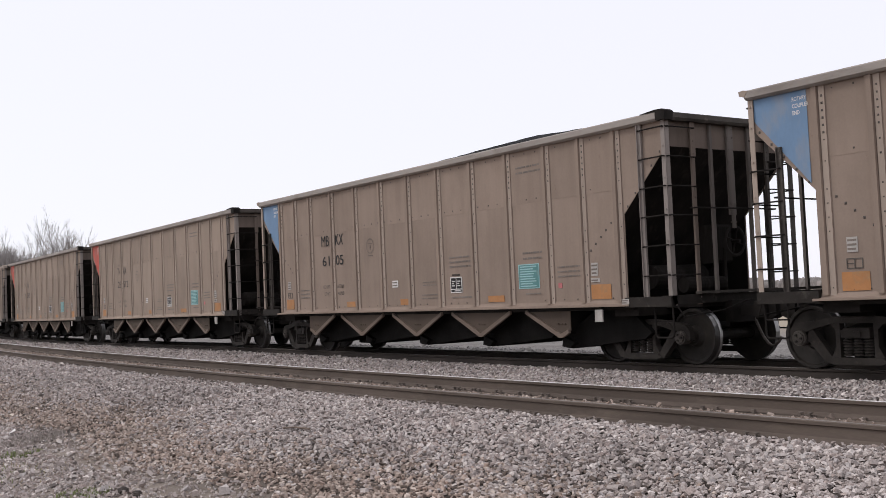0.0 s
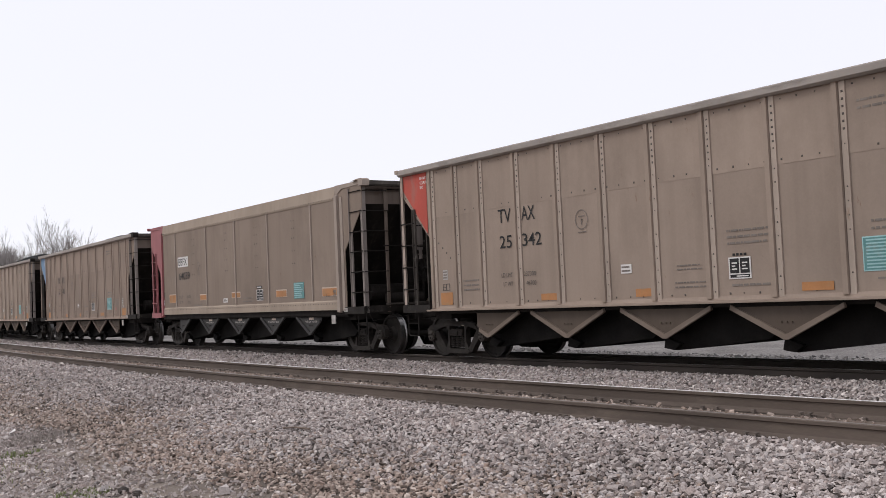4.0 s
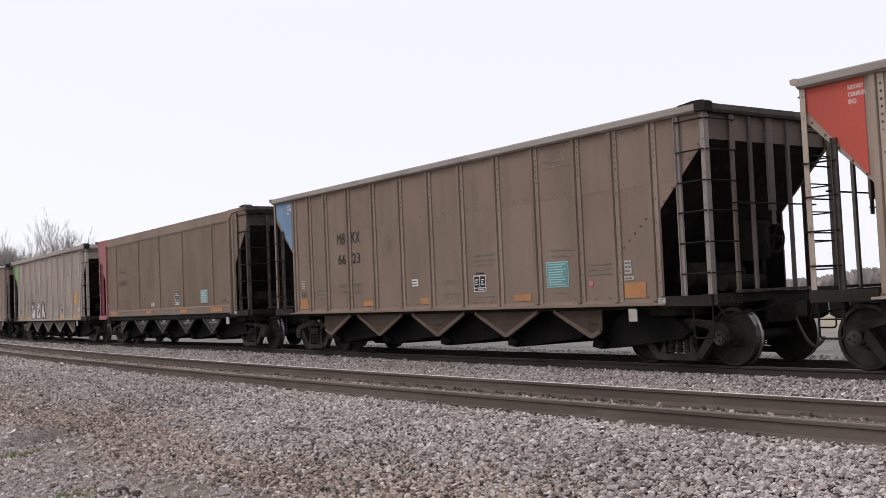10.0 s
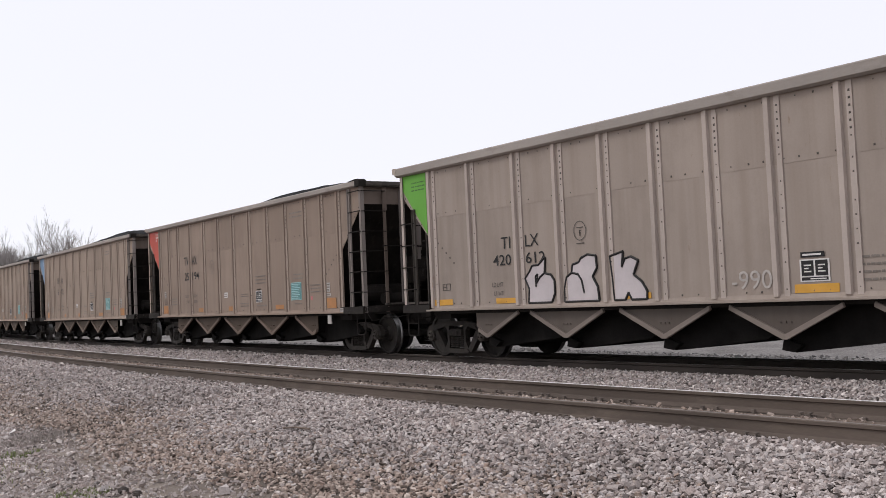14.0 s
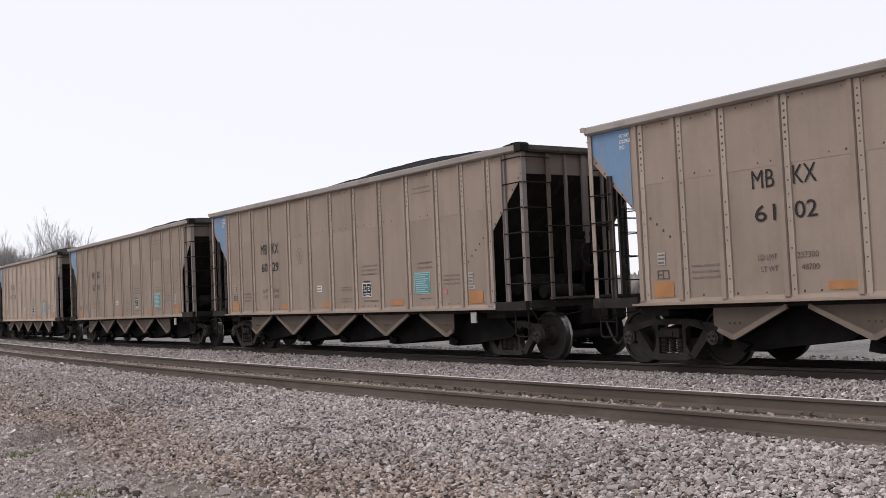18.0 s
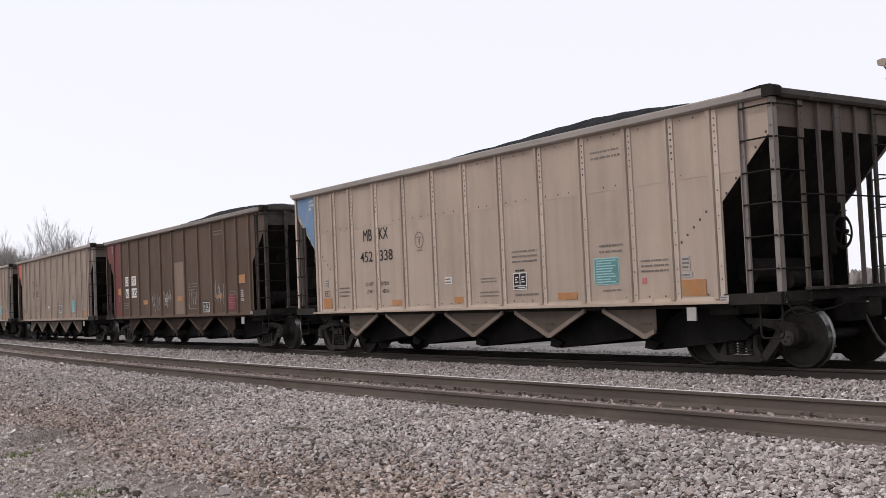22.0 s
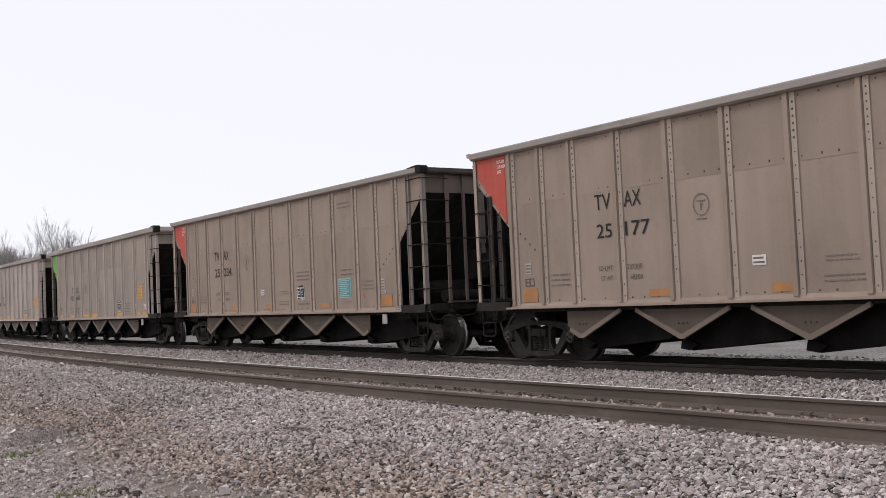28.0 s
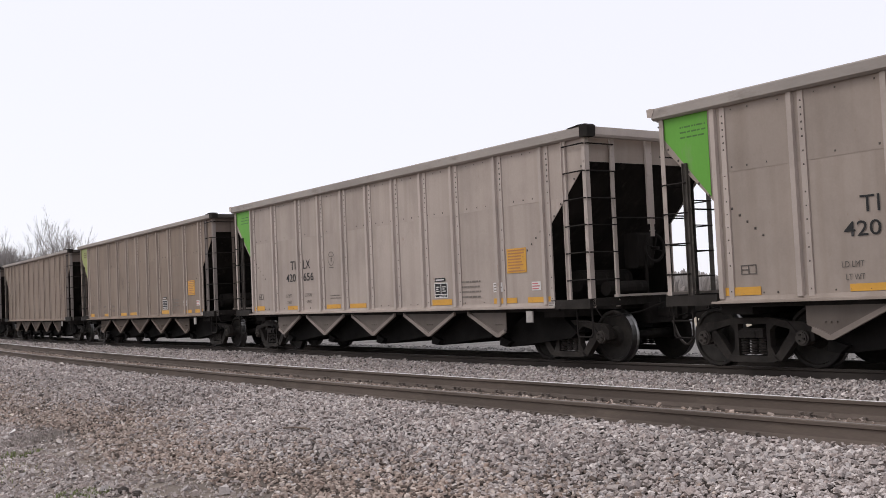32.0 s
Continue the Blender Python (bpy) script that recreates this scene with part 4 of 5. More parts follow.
    return piece("stencil_ring", ("ring", x, z, round(y, 3)), b, mat or GREYINK, car)


def test_plate(car, x0, z0, w=0.43, h=0.3, y=None, dark=False):
    """Black and white inspection stencil."""
    y = SHEET + 0.0085 if y is None else y
    x1, z1 = x0 + w, z0 + h

    def back(s):
        s.box(x0, x1, -y - 0.003, -y + 0.001, z0, z1)

    def cells(s):
        for a, b2 in ((0.06, 0.47), (0.53, 0.94)):
            s.box(x0 + w * a, x0 + w * b2, -y - 0.006, -y - 0.002, z0 + h * 0.26, z0 + h * 0.94)
        s.box(x0 + w * 0.06, x0 + w * 0.94, -y - 0.006, -y - 0.002, z0 + h * 0.06, z0 + h * 0.2)
        if dark:
            s.box(x0 + w * 0.05, x0 + w * 0.85, -y - 0.006, -y - 0.002, z1 + 0.025, z1 + 0.1)
        else:
            for q in range(4):
                s.box(x0 + w * (0.2 + 0.17 * q), x0 + w * (0.31 + 0.17 * q), -y - 0.004, -y - 0.001, z1 + 0.02, z1 + 0.055)

    def marks(s):
        for a in (0.15, 0.62):
            for q in (0.42, 0.56, 0.7):
                s.box(x0 + w * a, x0 + w * (a + (0.24 if q != 0.56 else 0.15)), -y - 0.009, -y - 0.005, z0 + h * q, z0 + h * (q + 0.06))
        s.box(x0 + w * 0.35, x0 + w * 0.88, -y - 0.009, -y - 0.005, z0 + h * 0.1, z0 + h * 0.15)
        if dark:
            s.box(x0 + w * 0.12, x0 + w * 0.75, -y - 0.009, -y - 0.005, z1 + 0.05, z1 + 0.075)
    ob = piece("inspection_stencil", ("tp", x0, z0, w, round(y, 3)), back, WHITE, car, "white framed black inspection stencil")
    piece("black_cell", ("tpc", x0, z0, w, dark, round(y, 3)), cells, BLACK, ob)
    piece("pale_mark", ("tpm", x0, z0, w, round(y, 3)), marks, WHITE, ob)


def bubble_graffiti(car):
    """Three fat pale letters with black outlines."""
    one = [(0.12, 0), (0.16, 0.32), (0.03, 0.57), (0.19, 0.72), (0.28, 0.85), (0.5, 0.86), (0.72, 1.02), (0.68, 0.66), (0.88, 0.62), (0.99, 0.48), (0.99, 0.2), (0.88, 0)]
    two = [(0, 0), (0.01, 0.33), (0.08, 0.54), (0.23, 0.63), (0.26, 0.8), (0.46, 0.85), (0.51, 0.93), (0.7, 1), (0.93, 0.96), (0.95, 0.7), (0.82, 0.52), (0.95, 0.3), (0.98, 0)]
    three = [(0.08, 0), (0.05, 0.47), (0, 0.92), (0.37, 1), (0.32, 0.68), (0.42, 0.85), (0.58, 0.88), (0.77, 0.79), (0.63, 0.51), (0.84, 0.36), (0.97, 0.17), (0.96, 0), (0.56, 0), (0.47, 0.15), (0.38, 0)]
    inner = {"a": [(0.39, 0.36), (0.38, 0.6), (0.46, 0.65), (0.41, 0.45), (0.53, 0.58), (0.68, 0.66)], "b": [(0.23, 0.63), (0.41, 0.59), (0.51, 0.46), (0.57, 0.18)], "c": []}
    for x0, w, key, poly in ((-3.33, 0.84, "a", one), (-2.24, 0.88, "b", two), (-1.08, 0.83, "c", three)):
        def at(q, x0=x0, w=w):
            return x0 + q[0] * w, 1.09 + q[1] * 0.8

        def fat(s, p=poly, at=at):
            s.prism([at(q) for q in p], -SHEET - 0.017, -SHEET - 0.012)

        def line(s, p=poly, at=at, key=key):
            for a, c in list(zip(p, p[1:] + p[:1])) + list(zip(inner[key], inner[key][1:])):
                (ax, az), (cx, cz) = at(a), at(c)
                s.rod((ax, -SHEET - 0.014, az), (cx, -SHEET - 0.014, cz), 0.021, 6)
        ob = piece("graffiti_letter", "fat" + key, fat, GRAFFITI, car, "pale pink bubble graffiti letter")
        piece("outline", "line" + key, line, BLACK, ob)


def scrawl(car, x0, z0, w, h, seed, mat, name="graffiti_tag"):
    def b(s):
        rng = random.Random(seed)
        for k in range(4):
            cx = x0 + w * (k + 0.5) / 4
            pts = []
            for i in range(9):
                pts.append((cx + rng.uniform(-0.16, 0.16) * w, -SHEET - 0.012, z0 + h * rng.random()))
            sm = []
            for i in range(len(pts) - 2):
                p0, p1, p2 = (Vector(q) for q in pts[i:i + 3])
                a, c = (p0 + p1) / 2, (p1 + p2) / 2
                for q in range(5):
                    t = q / 5
                    sm.append((1 - t) ** 2 * a + 2 * t * (1 - t) * p1 + t * t * c)
            s.path(sm, 0.0065, 4)
    piece(name, ("scrawl", seed, x0), b, mat, car, "thin spray-painted scrawl")


def weights(car, xl, xr, z, limit, light, mat, y=None):
    """Load limit and light weight."""
    for i, (word, num) in enumerate((("LD LMT", limit), ("LT WT", light))):
        zz = z - 0.17 * i
        lettering(car, word, xl + (0.0 if i == 0 else 0.05), zz, 0.33 if i == 0 else 0.28, 0.082, mat, y)
        lettering(car, num, xr if i == 0 else xr + 0.06, zz, 0.34 if i == 0 else 0.28, 0.082, mat, y)


def make_car(spec):
    global HALF, SILL, LIP
    k, cen, kind, tone, panel, marks, style, heap, label = spec
    HALF, SILL, LIP = BODY["smooth" if kind == "smooth" else "alu" if style == "yellow" else "brown" if style == "boxedrib" else "rib"]
    car = new("hopper_car")
    tagged(car, label, "hopper car", "coal train")
    paint, trim = PAINT[tone], TRIM[tone]
    smooth = kind == "smooth"
    dark = tone in ("khaki", "rust")
    up = 0.05 if style == "yellow" and tone.startswith("silver") else 0.0
    face = SHEET + 0.0685 if smooth else None
    pc = COLOUR[panel] if panel else trim
    for sd in (-1, 1):
        if smooth:
            piece("side_sheet", ("flush", sd), flush_sheet(sd), paint, car)
            for e in (-1, 1):
                piece("end_panel", ("smend", sd, e), smooth_end_sheet(sd, e), pc if e == -1 else paint, car)
            tagged(piece("bolt_row", ("smbolts", sd), smooth_bolts(sd), BOLT, car), kind="stuff")
            piece("top_band", ("topband", sd), lambda s, sd=sd: s.prism_x([(sd * 1.5, 3.7), (sd * (SHEET + 0.075), 3.7), (sd * (SHEET + 0.085), 3.74), (sd * (SHEET + 0.06), 4.02), (sd * (SHEET + 0.02), TOP), (sd * 1.47, TOP)], -5.997, 5.997), BAND if style == "boxed" else trim, car)
            for e in (-1, 1):
                piece("top_lip", ("toplip", sd, e), lambda s, sd=sd, e=e: s.prism([(e * 6.0, 3.76), (e * 6.32, 3.93), (e * 7.05, 3.95), (e * (HALF + LIP + 0.02), 3.97), (e * (HALF + LIP + 0.02), TOP + 0.002), (e * 6.0, TOP + 0.002)], sd * 1.47, sd * (SHEET + 0.07)), pc if e < 0 else trim, car)
            piece("bottom_band", ("botband", sd), lambda s, sd=sd: s.prism_x([(sd * 1.45, 1.07), (sd * (SHEET + 0.085), 1.07), (sd * (SHEET + 0.085), 1.27), (sd * (SHEET + 0.062), 1.3), (sd * 1.5, 1.3)], -6.07, 6.07), BAND if style == "boxed" else trim, car)
            piece("side_sill", ("smsill", sd), lambda s, sd=sd: s.prism_x([(sd * 1.3, 0.9), (sd * 1.5, 0.9), (sd * 1.54, 0.94), (sd * 1.54, 1.067), (sd * 1.3, 1.067)], -6.3, 6.3), FRAME, car)
            for x in (-4.85, -2.23, -0.05, 2.16, 4.7):
                piece("seam_rib", ("seam", sd, x), lambda s, sd=sd, x=x: s.prism_x([(sd * (SHEET + 0.055), 1.3), (sd * (SHEET + 0.09), 1.3), (sd * (SHEET + 0.09), 3.7), (sd * (SHEET + 0.055), 3.7)], x - 0.025, x + 0.025), trim, car)
            for e in (-1, 1):
                piece("end_rib", ("endrib", sd, e), lambda s, sd=sd, e=e: (s.prism_x([(sd * (SHEET + 0.05), 1.0), (sd * (SHEET + 0.12), 1.02), (sd * (SHEET + 0.12), 3.78), (sd * (SHEET + 0.05), 3.82)], *sorted((e * 6.02, e * 6.14))),
                                                                           s.prism_x([(sd * (SHEET + 0.05), 1.05), (sd * (SHEET + 0.068), 1.05), (sd * (SHEET + 0.068), 3.74), (sd * (SHEET + 0.05), 3.74)], *sorted((e * 6.2, e * 6.32)))), trim if e > 0 else pc, car)
        else:
            piece("lower_sheet", ("low", sd), lower_sheet(sd), paint, car)
            piece("upper_sheet", ("up", sd), upper_sheet(sd), paint, car)
            piece("top_chord", ("chord", sd, up), top_chord(sd, up), POST if dark else CHORD, car)
            piece("side_sill", ("sill", sd), side_sill(sd), paint, car)
            # frame steel colour stands in for shadow on this strip
            piece("sill_web", ("sillshade", sd), sill_web(sd), FRAME, car)
            alu = style == "yellow"
            xs, gap = (RIBS_ALU + [-6.13, 6.32], 0.17) if alu else (RIBS + [-6.17, 6.3], 0.105)
            brown = style == "boxedrib"
            if brown:
                xs, gap = [-6.34, -5.47, -4.55, -3.48, -2.34, -1.16, -0.01, 1.11, 2.3, 3.42, 4.45, 5.33, 6.22], 0.0
            tagged(piece("bolt_row", ("bolts", sd, alu, brown), bolts(sd, xs), BOLT, car), kind="stuff")
            for x in xs:
                at = None if sd == -1 else pose(0, 0, 0, 0, 0, 180)
                piece("rib", ("rib", x, alu, brown), rib(x, gap, 3.92, not brown), (trim if alu or brown else paint, trim), car, at=at)
    for e in (-1, 1):
        piece("end_sheet", ("end", e), end_sheet(e), PAINT["silver2"] if tone.startswith("silver") else GRIME_SHADE if dark else PAINT["soiled"], car)
        piece("slope_sheet", ("slope", e), slope_sheet(e), DULL_BLACK, car)
        piece("end_chord", ("endchord", e, up), end_chord(e, up), trim if e < 0 or tone.startswith("silver") else GRIME_SHADE, car)
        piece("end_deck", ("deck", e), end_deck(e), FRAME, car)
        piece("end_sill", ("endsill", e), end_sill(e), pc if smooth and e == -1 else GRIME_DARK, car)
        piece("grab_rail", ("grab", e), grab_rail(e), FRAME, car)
        piece("end_plate", ("endplate", e), end_plate(e), GRIME_SHADE if dark else trim if tone.startswith("silver") else STAY, car)
        piece("coupler", ("coupler", e), coupler(e), FRAME, car)
        piece("air_hose", ("hose", e), air_hose(e), BOLT, car)
        piece("cut_lever", ("lever", e), cut_lever(e), FRAME, car)
        for sd in (-1, 1):
            pm = pc if smooth and e == -1 else GRIME_SHADE if dark and e > 0 else trim
            rosy = smooth and e == -1
            # far-side posts and stiles are coloured dark, as backlit silhouettes
            piece("corner_post", ("post", e, sd), corner_post(e, sd), pm if rosy else GRIME_SHADE if sd > 0 else pm if e < 0 or dark or tone.startswith("silver") else POST, car)
            piece("ladder_stile", ("stile", e, sd), ladder_stile(e, sd), pm if rosy else (trim if tone.startswith("silver") else POST) if sd < 0 and e > 0 and not dark else GRIME_SHADE, car)
            piece("end_stile", ("endstile", e, sd), end_stile(e, sd), (trim if tone.startswith("silver") else PAINT["soiled"]) if sd < 0 and e > 0 and not dark else GRIME_SHADE, car)
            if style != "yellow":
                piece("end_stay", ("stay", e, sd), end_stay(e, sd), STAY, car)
            piece("corner_cap", ("cap", e, sd, up), corner_cap(e, sd, up), FRAME if e == 1 and not smooth else pm, car)
            piece("sill_step", ("step", e, sd), sill_step(e, sd), FRAME, car)
            for z in RUNGS:
                if z < 3.2 or e == 1:
                    piece("rung", ("rs", e, sd, z), rung_side(e, sd, z), pm if smooth and e == -1 else FRAME, car)
                piece("rung", ("re", e, sd, z), rung_end(e, sd, z), FRAME, car)
    piece("centre_sill", "csill", centre_sill, FRAME, car)
    half = 0.75 if smooth else 0.96
    for c in FLUSH_POCKETS if smooth else POCKETS:
        for sd in (-1, 1):
            plate = piece("hopper_plate", ("hopper", c, sd), v_plate(c, sd, half), SLATE if smooth else GRIMY_SHADED[tone], car)
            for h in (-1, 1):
                piece("flange", ("vflange", c, sd, h), v_flange(c, sd, h, half), SLATE if smooth else FLANGE_DARKER[tone], plate)
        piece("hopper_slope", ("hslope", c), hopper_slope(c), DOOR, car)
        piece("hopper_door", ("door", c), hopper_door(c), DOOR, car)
        if style == "boxedrib":
            for h in (-0.14, 0.14):
                piece("pocket_foot", ("foot", c, h), lambda s, c=c, h=h: s.prism([(c + h - 0.08, 0.56), (c + h + 0.08, 0.56), (c + h + 0.09, 0.4), (c + h + 0.05, 0.36), (c + h - 0.05, 0.36), (c + h - 0.09, 0.4)], -1.53, -1.2), FRAME, car)
    piece("coal_load", ("coal", k), coal_heap(k, *heap), COAL, car, "heaped black coal")
    piece("brake_wheel", "bwheel", lambda s: (s.lathe([(0.24, -0.015), (0.27, 0.0), (0.24, 0.015), (0.21, 0.0), (0.24, -0.015)], 24), s.rod((0, -0.06, 0), (0, 0.1, 0), 0.03, 8), [s.rod((0, 0, 0), (0.24 * math.cos(t), 0, 0.24 * math.sin(t)), 0.014, 5) for t in (0.3, 1.87, 3.44, 5.01)]), FRAME, car, at=pose(HALF - 0.2, 0.25, 2.0, 0, 0, -90))
    piece("brake_box", "bbox", lambda s: (s.box(6.55, 6.9, 0.05, 0.45, 1.65, 2.3, bevel=0.04), s.rod((6.9, 0.25, 1.05), (6.9, 0.25, 1.9), 0.03, 8)), DULL_BLACK, car)
    piece("air_reservoir", "reservoir", lambda s: (s.rod((6.3, -0.95, 1.45), (6.3, 0.3, 1.45), 0.2, 16), s.rod((6.85, -0.75, 1.3), (6.85, 0.2, 1.3), 0.13, 14)), DULL_BLACK, car)
    piece("brake_pipe", "pipe", lambda s: s.path([(-7.2, 0.45, 0.86), (-5, 0.5, 0.9), (5, 0.5, 0.9), (7.2, 0.45, 0.86)], 0.02), FRAME, car)
    piece("tag_board", "tag", lambda s: s.box(5.62, 5.8, -1.6, -1.575, 0.74, 0.945), WORN, car)
    piece("tag_hanger", "taghang", lambda s: s.box(5.68, 5.74, -1.574, -1.5, 0.85, 0.99), FRAME, car)
    sticker(car, "white_label", 6.3, 6.46, 1.02, 1.11, WORN, 1.622, bars=2, ink=GREYINK)
    make_truck(car, -SPREAD)
    make_truck(car, SPREAD)
    piece("crossover_step", "xstep", lambda s: s.box(HALF - 0.01, HALF + 0.11, -1.0, 0.9, 1.15, 1.19), trim if style == "yellow" else GRIME_SHADE, car)
    piece("crossover_step", "xstep2", lambda s: s.box(-HALF - 0.11, -HALF + 0.01, -1.5, 0.2, 1.15, 1.19), trim if style == "yellow" else GRIME_SHADE, car)
    if style == "bare":
        return car
    # coloured end and its markings
    if not smooth and panel:
        def col(s):
            s.prism([(-HALF + 0.06, 3.9), (-HALF + 0.06, 3.58), (-SILL + 0.04, 2.6), (-SILL + 0.04, 3.9)], -SHEET - 0.012, -SHEET - 0.006)
        piece("end_panel", "colourpanel", col, pc, car)
        if panel in ("green", "mustard"):
            print_lines(car, -6.95, -6.45, 3.52, 3.76, 3, PAINT["rust"] if panel == "mustard" else GREENINK, SHEET + 0.0125)
        else:
            for word, z, w in (("ROTARY", 3.76, 0.23), ("COUPLER", 3.665, 0.26), ("END", 3.57, 0.115)):
                lettering(car, word, -6.64, z, w, 0.06, WHITE, SHEET + 0.0135, 0.02)
        if panel == "maroon":
            piece("end_panel", "maroon2", lambda s: s.prism([(-6.28, 3.88), (-6.28, 1.1), (-5.53, 1.1), (-5.53, 3.88)], -SHEET - 0.011, -SHEET - 0.0085), pc, car)
    if smooth:
        a, b2, c, d = marks
        if style == "boxed":
            sticker(car, "lettering_ground", -4.66, -3.77, 2.58, 2.9, WHITE, face)
        faint = BLACK if style == "boxed" else FADED
        lettering(car, a + c, -4.58, 2.63, 0.73, 0.22, faint, face + 0.006, 0.0)
        lettering(car, b2 + d, -4.57, 2.17, 0.93, 0.24, faint, face + 0.003, 0.004)
        ring_mark(car, -2.87, 2.5, face)
        band = SHEET + 0.0865
        if style == "boxed":
            for x0, x1, z0, z1 in ((-5.5, -4.95, 1.46, 1.7), (-2.83, -2.27, 1.5, 1.64), (-0.36, -0.12, 1.51, 1.64), (-0.02, 0.22, 1.51, 1.64), (2.6, 3.2, 1.46, 1.62), (5.2, 6.0, 1.42, 1.6)):
                sticker(car, "orange_patch", x0, x1, z0, z1, ORANGE, face)
                sticker(car, "worn_edge", x0 - 0.02, x1 + 0.02, z0 - 0.012, z1 + 0.03, TRIM["sand"], face, lift=-0.004)
        else:
            for x0, x1 in ((-5.66, -4.75), (-1.5, -0.98), (1.86, 2.45), (4.47, 5.38)):
                sticker(car, "orange_patch", x0, x1, 1.12, 1.25, ORANGE, band)
        weights(car, -4.6, -3.95, 1.58, "236000", "50000", FADED, face + 0.003)
        sticker(car, "frame_mark", -6.13, -5.92, 1.68, 1.8, FADED, face)
        print_lines(car, -3.3, -2.7, 1.3, 1.4, 2, None, face)
        sticker(car, "small_sticker", -6.12, -5.98, 1.36, 1.56, WHITE, face, bars=4, ink=GREYINK)
        sticker(car, "small_sticker", -1.0, -0.68, 1.38, 1.5, WHITE, face, bars=3, ink=GREYINK)
        test_plate(car, 1.35, 1.39, 0.42, 0.3, face, dark=True)
        sticker(car, "pale_teal_sticker", 3.64, 4.22, 1.39, 1.8, TEAL if style == "boxed" else FADED_TEAL, face, bars=8)
        print_lines(car, 0.4, 1.1, 1.34, 1.52, 2, None, face, 4)
        sticker(car, "small_sticker", 5.74, 5.9, 1.4, 1.56, trim, face, bars=3, ink=GREYINK)
        sticker(car, "frame_mark", 5.39, 5.6, 1.41, 1.47, FADED, face)
        for c2 in FLUSH_POCKETS:
            if c2 > -4.6:
                lettering(car, "STAND CLEAR OF DOORS", c2 - 0.33, 0.77, 0.66, 0.045, WORN, 1.474, 0.01)
                sticker(car, "pale_decal", c2 - 0.1, c2 + 0.15, 0.84, 0.92, TRIM["sand"], 1.47)
        return car
    a, b2, c, d = marks
    if a:
        white = style == "boxedrib"
        zt, zn = (2.62, 2.14) if style != "yellow" else (2.13, 1.82)
        h = 0.26 if style != "yellow" else 0.22
        xr = -3.36 if style != "yellow" else -3.27
        xl = -3.67 if style != "yellow" else -3.7
        ink = BLACK
        if white:
            for x, z, w in ((-5.08, 2.21, 0.4), (-5.07, 1.76, 0.39), (-4.37, 2.21, 0.5), (-4.37, 1.76, 0.58)):
                sticker(car, "lettering_ground", x, x + w, z, z + 0.35, WHITE)
            zt, zn, h, xl, xr = 2.27, 1.82, 0.24, -4.68, -4.33
        wl_, wn_ = 0.19 * len(a) - 0.1 * a.count("I"), 0.18 * len(c)
        lettering(car, a, xl - wl_, zt, wl_, h, ink)
        lettering(car, b2, xr, zt, 0.19 * len(b2), h, ink)
        lettering(car, c, xl - wn_, zn, wn_, h * 0.92, ink, bold=0.0025)
        lettering(car, d, xr, zn, 0.18 * len(d), h * 0.92, ink, bold=0.0025)
    if style == "yellow":
        ring_mark(car, -1.79, 2.31, None, FADED)
        test_plate(car, 2.6, 1.25, 0.47, 0.31, dark=True)
        sticker(car, "yellow_sticker", 5.05, 5.62, 1.66, 2.12, YELLOW, bars=8, ink=ORANGE)
        for x0, x1, z1 in ((-6.3, -5.62, 1.22), (-4.2, -3.55, 1.2), (-2.1, -1.4, 1.2), (-0.95, -0.2, 1.2), (2.5, 3.2, 1.22), (4.6, 5.3, 1.2), (5.62, 6.3, 1.2)):
            sticker(car, "orange_patch", x0, x1, 1.1, z1, YELLOW)
        sticker(car, "small_sticker", 4.6, 4.88, 1.32, 1.5, WHITE, bars=3, ink=GREYINK)
        sticker(car, "small_sticker", 5.75, 6.0, 1.32, 1.48, WHITE, bars=3, ink=PINKDOT)
        weights(car, -4.3, -3.2, 1.42, "237500", "48500", FADED)
        print_lines(car, -1.9, -1.4, 1.32, 1.45, 2)
        print_lines(car, 3.55, 4.2, 1.2, 1.6, 4)
        sticker(car, "frame_mark", -5.95, -5.68, 1.4, 1.54, FADED)
        return car
    ring_mark(car, -1.75, 2.5)
    sticker(car, "small_sticker", -0.86, -0.62, 1.52, 1.67, WHITE, bars=2, ink=GREYINK)
    if style == "boxedrib":
        test_plate(car, 2.57, 1.12, 0.53, 0.31)
    else:
        test_plate(car, 1.36, 1.34, 0.4, 0.32)
    dusty = style == "dirty"
    if style != "boxedrib":
        sticker(car, "teal_sticker", 3.57, 4.13, 1.37, 1.79, TEAL, bars=9)
        sticker(car, "pale_border", 3.553, 4.147, 1.353, 1.807, PALETEAL, lift=-0.003)
        print_lines(car, 3.7, 4.25, 1.86, 2.06, 2)
        print_lines(car, 3.75, 4.2, 1.22, 1.3, 1)
    for x0, x1, z0, z1 in () if style == "boxedrib" else ((-6.04, -5.63, 1.11, 1.36), (-2.9, -2.45, 1.13, 1.25), (-0.55, -0.05, 1.13, 1.26), (2.6, 3.1, 1.13, 1.25), (5.5, 5.98, 1.12, 1.37)):
        sticker(car, "orange_patch", x0, x1, z0, z1, ORANGE)
    sticker(car, "frame_mark", -5.96, -5.72, 1.4, 1.54, FADED)
    sticker(car, "small_sticker", -5.94, -5.78, 1.62, 1.82, WORN, bars=3, ink=GREYINK)
    sticker(car, "small_sticker", 5.52, 5.68, 1.52, 1.74, WORN, bars=3, ink=GREYINK)
    sticker(car, "small_sticker", 5.5, 5.72, 1.41, 1.48, WORN, bars=1, ink=GREYINK)
    sticker(car, "pink_sticker", 4.66, 4.76, 1.34, 1.43, PINKDOT)
    print_lines(car, -5.25, -4.65, 1.35, 1.62, 3)
    weights(car, -4.02, -3.36, 1.59, "237300", "48700", BLACK if tone == "sand" else FADED)
    print_lines(car, 0.35, 0.85, 1.5, 1.62, 2)
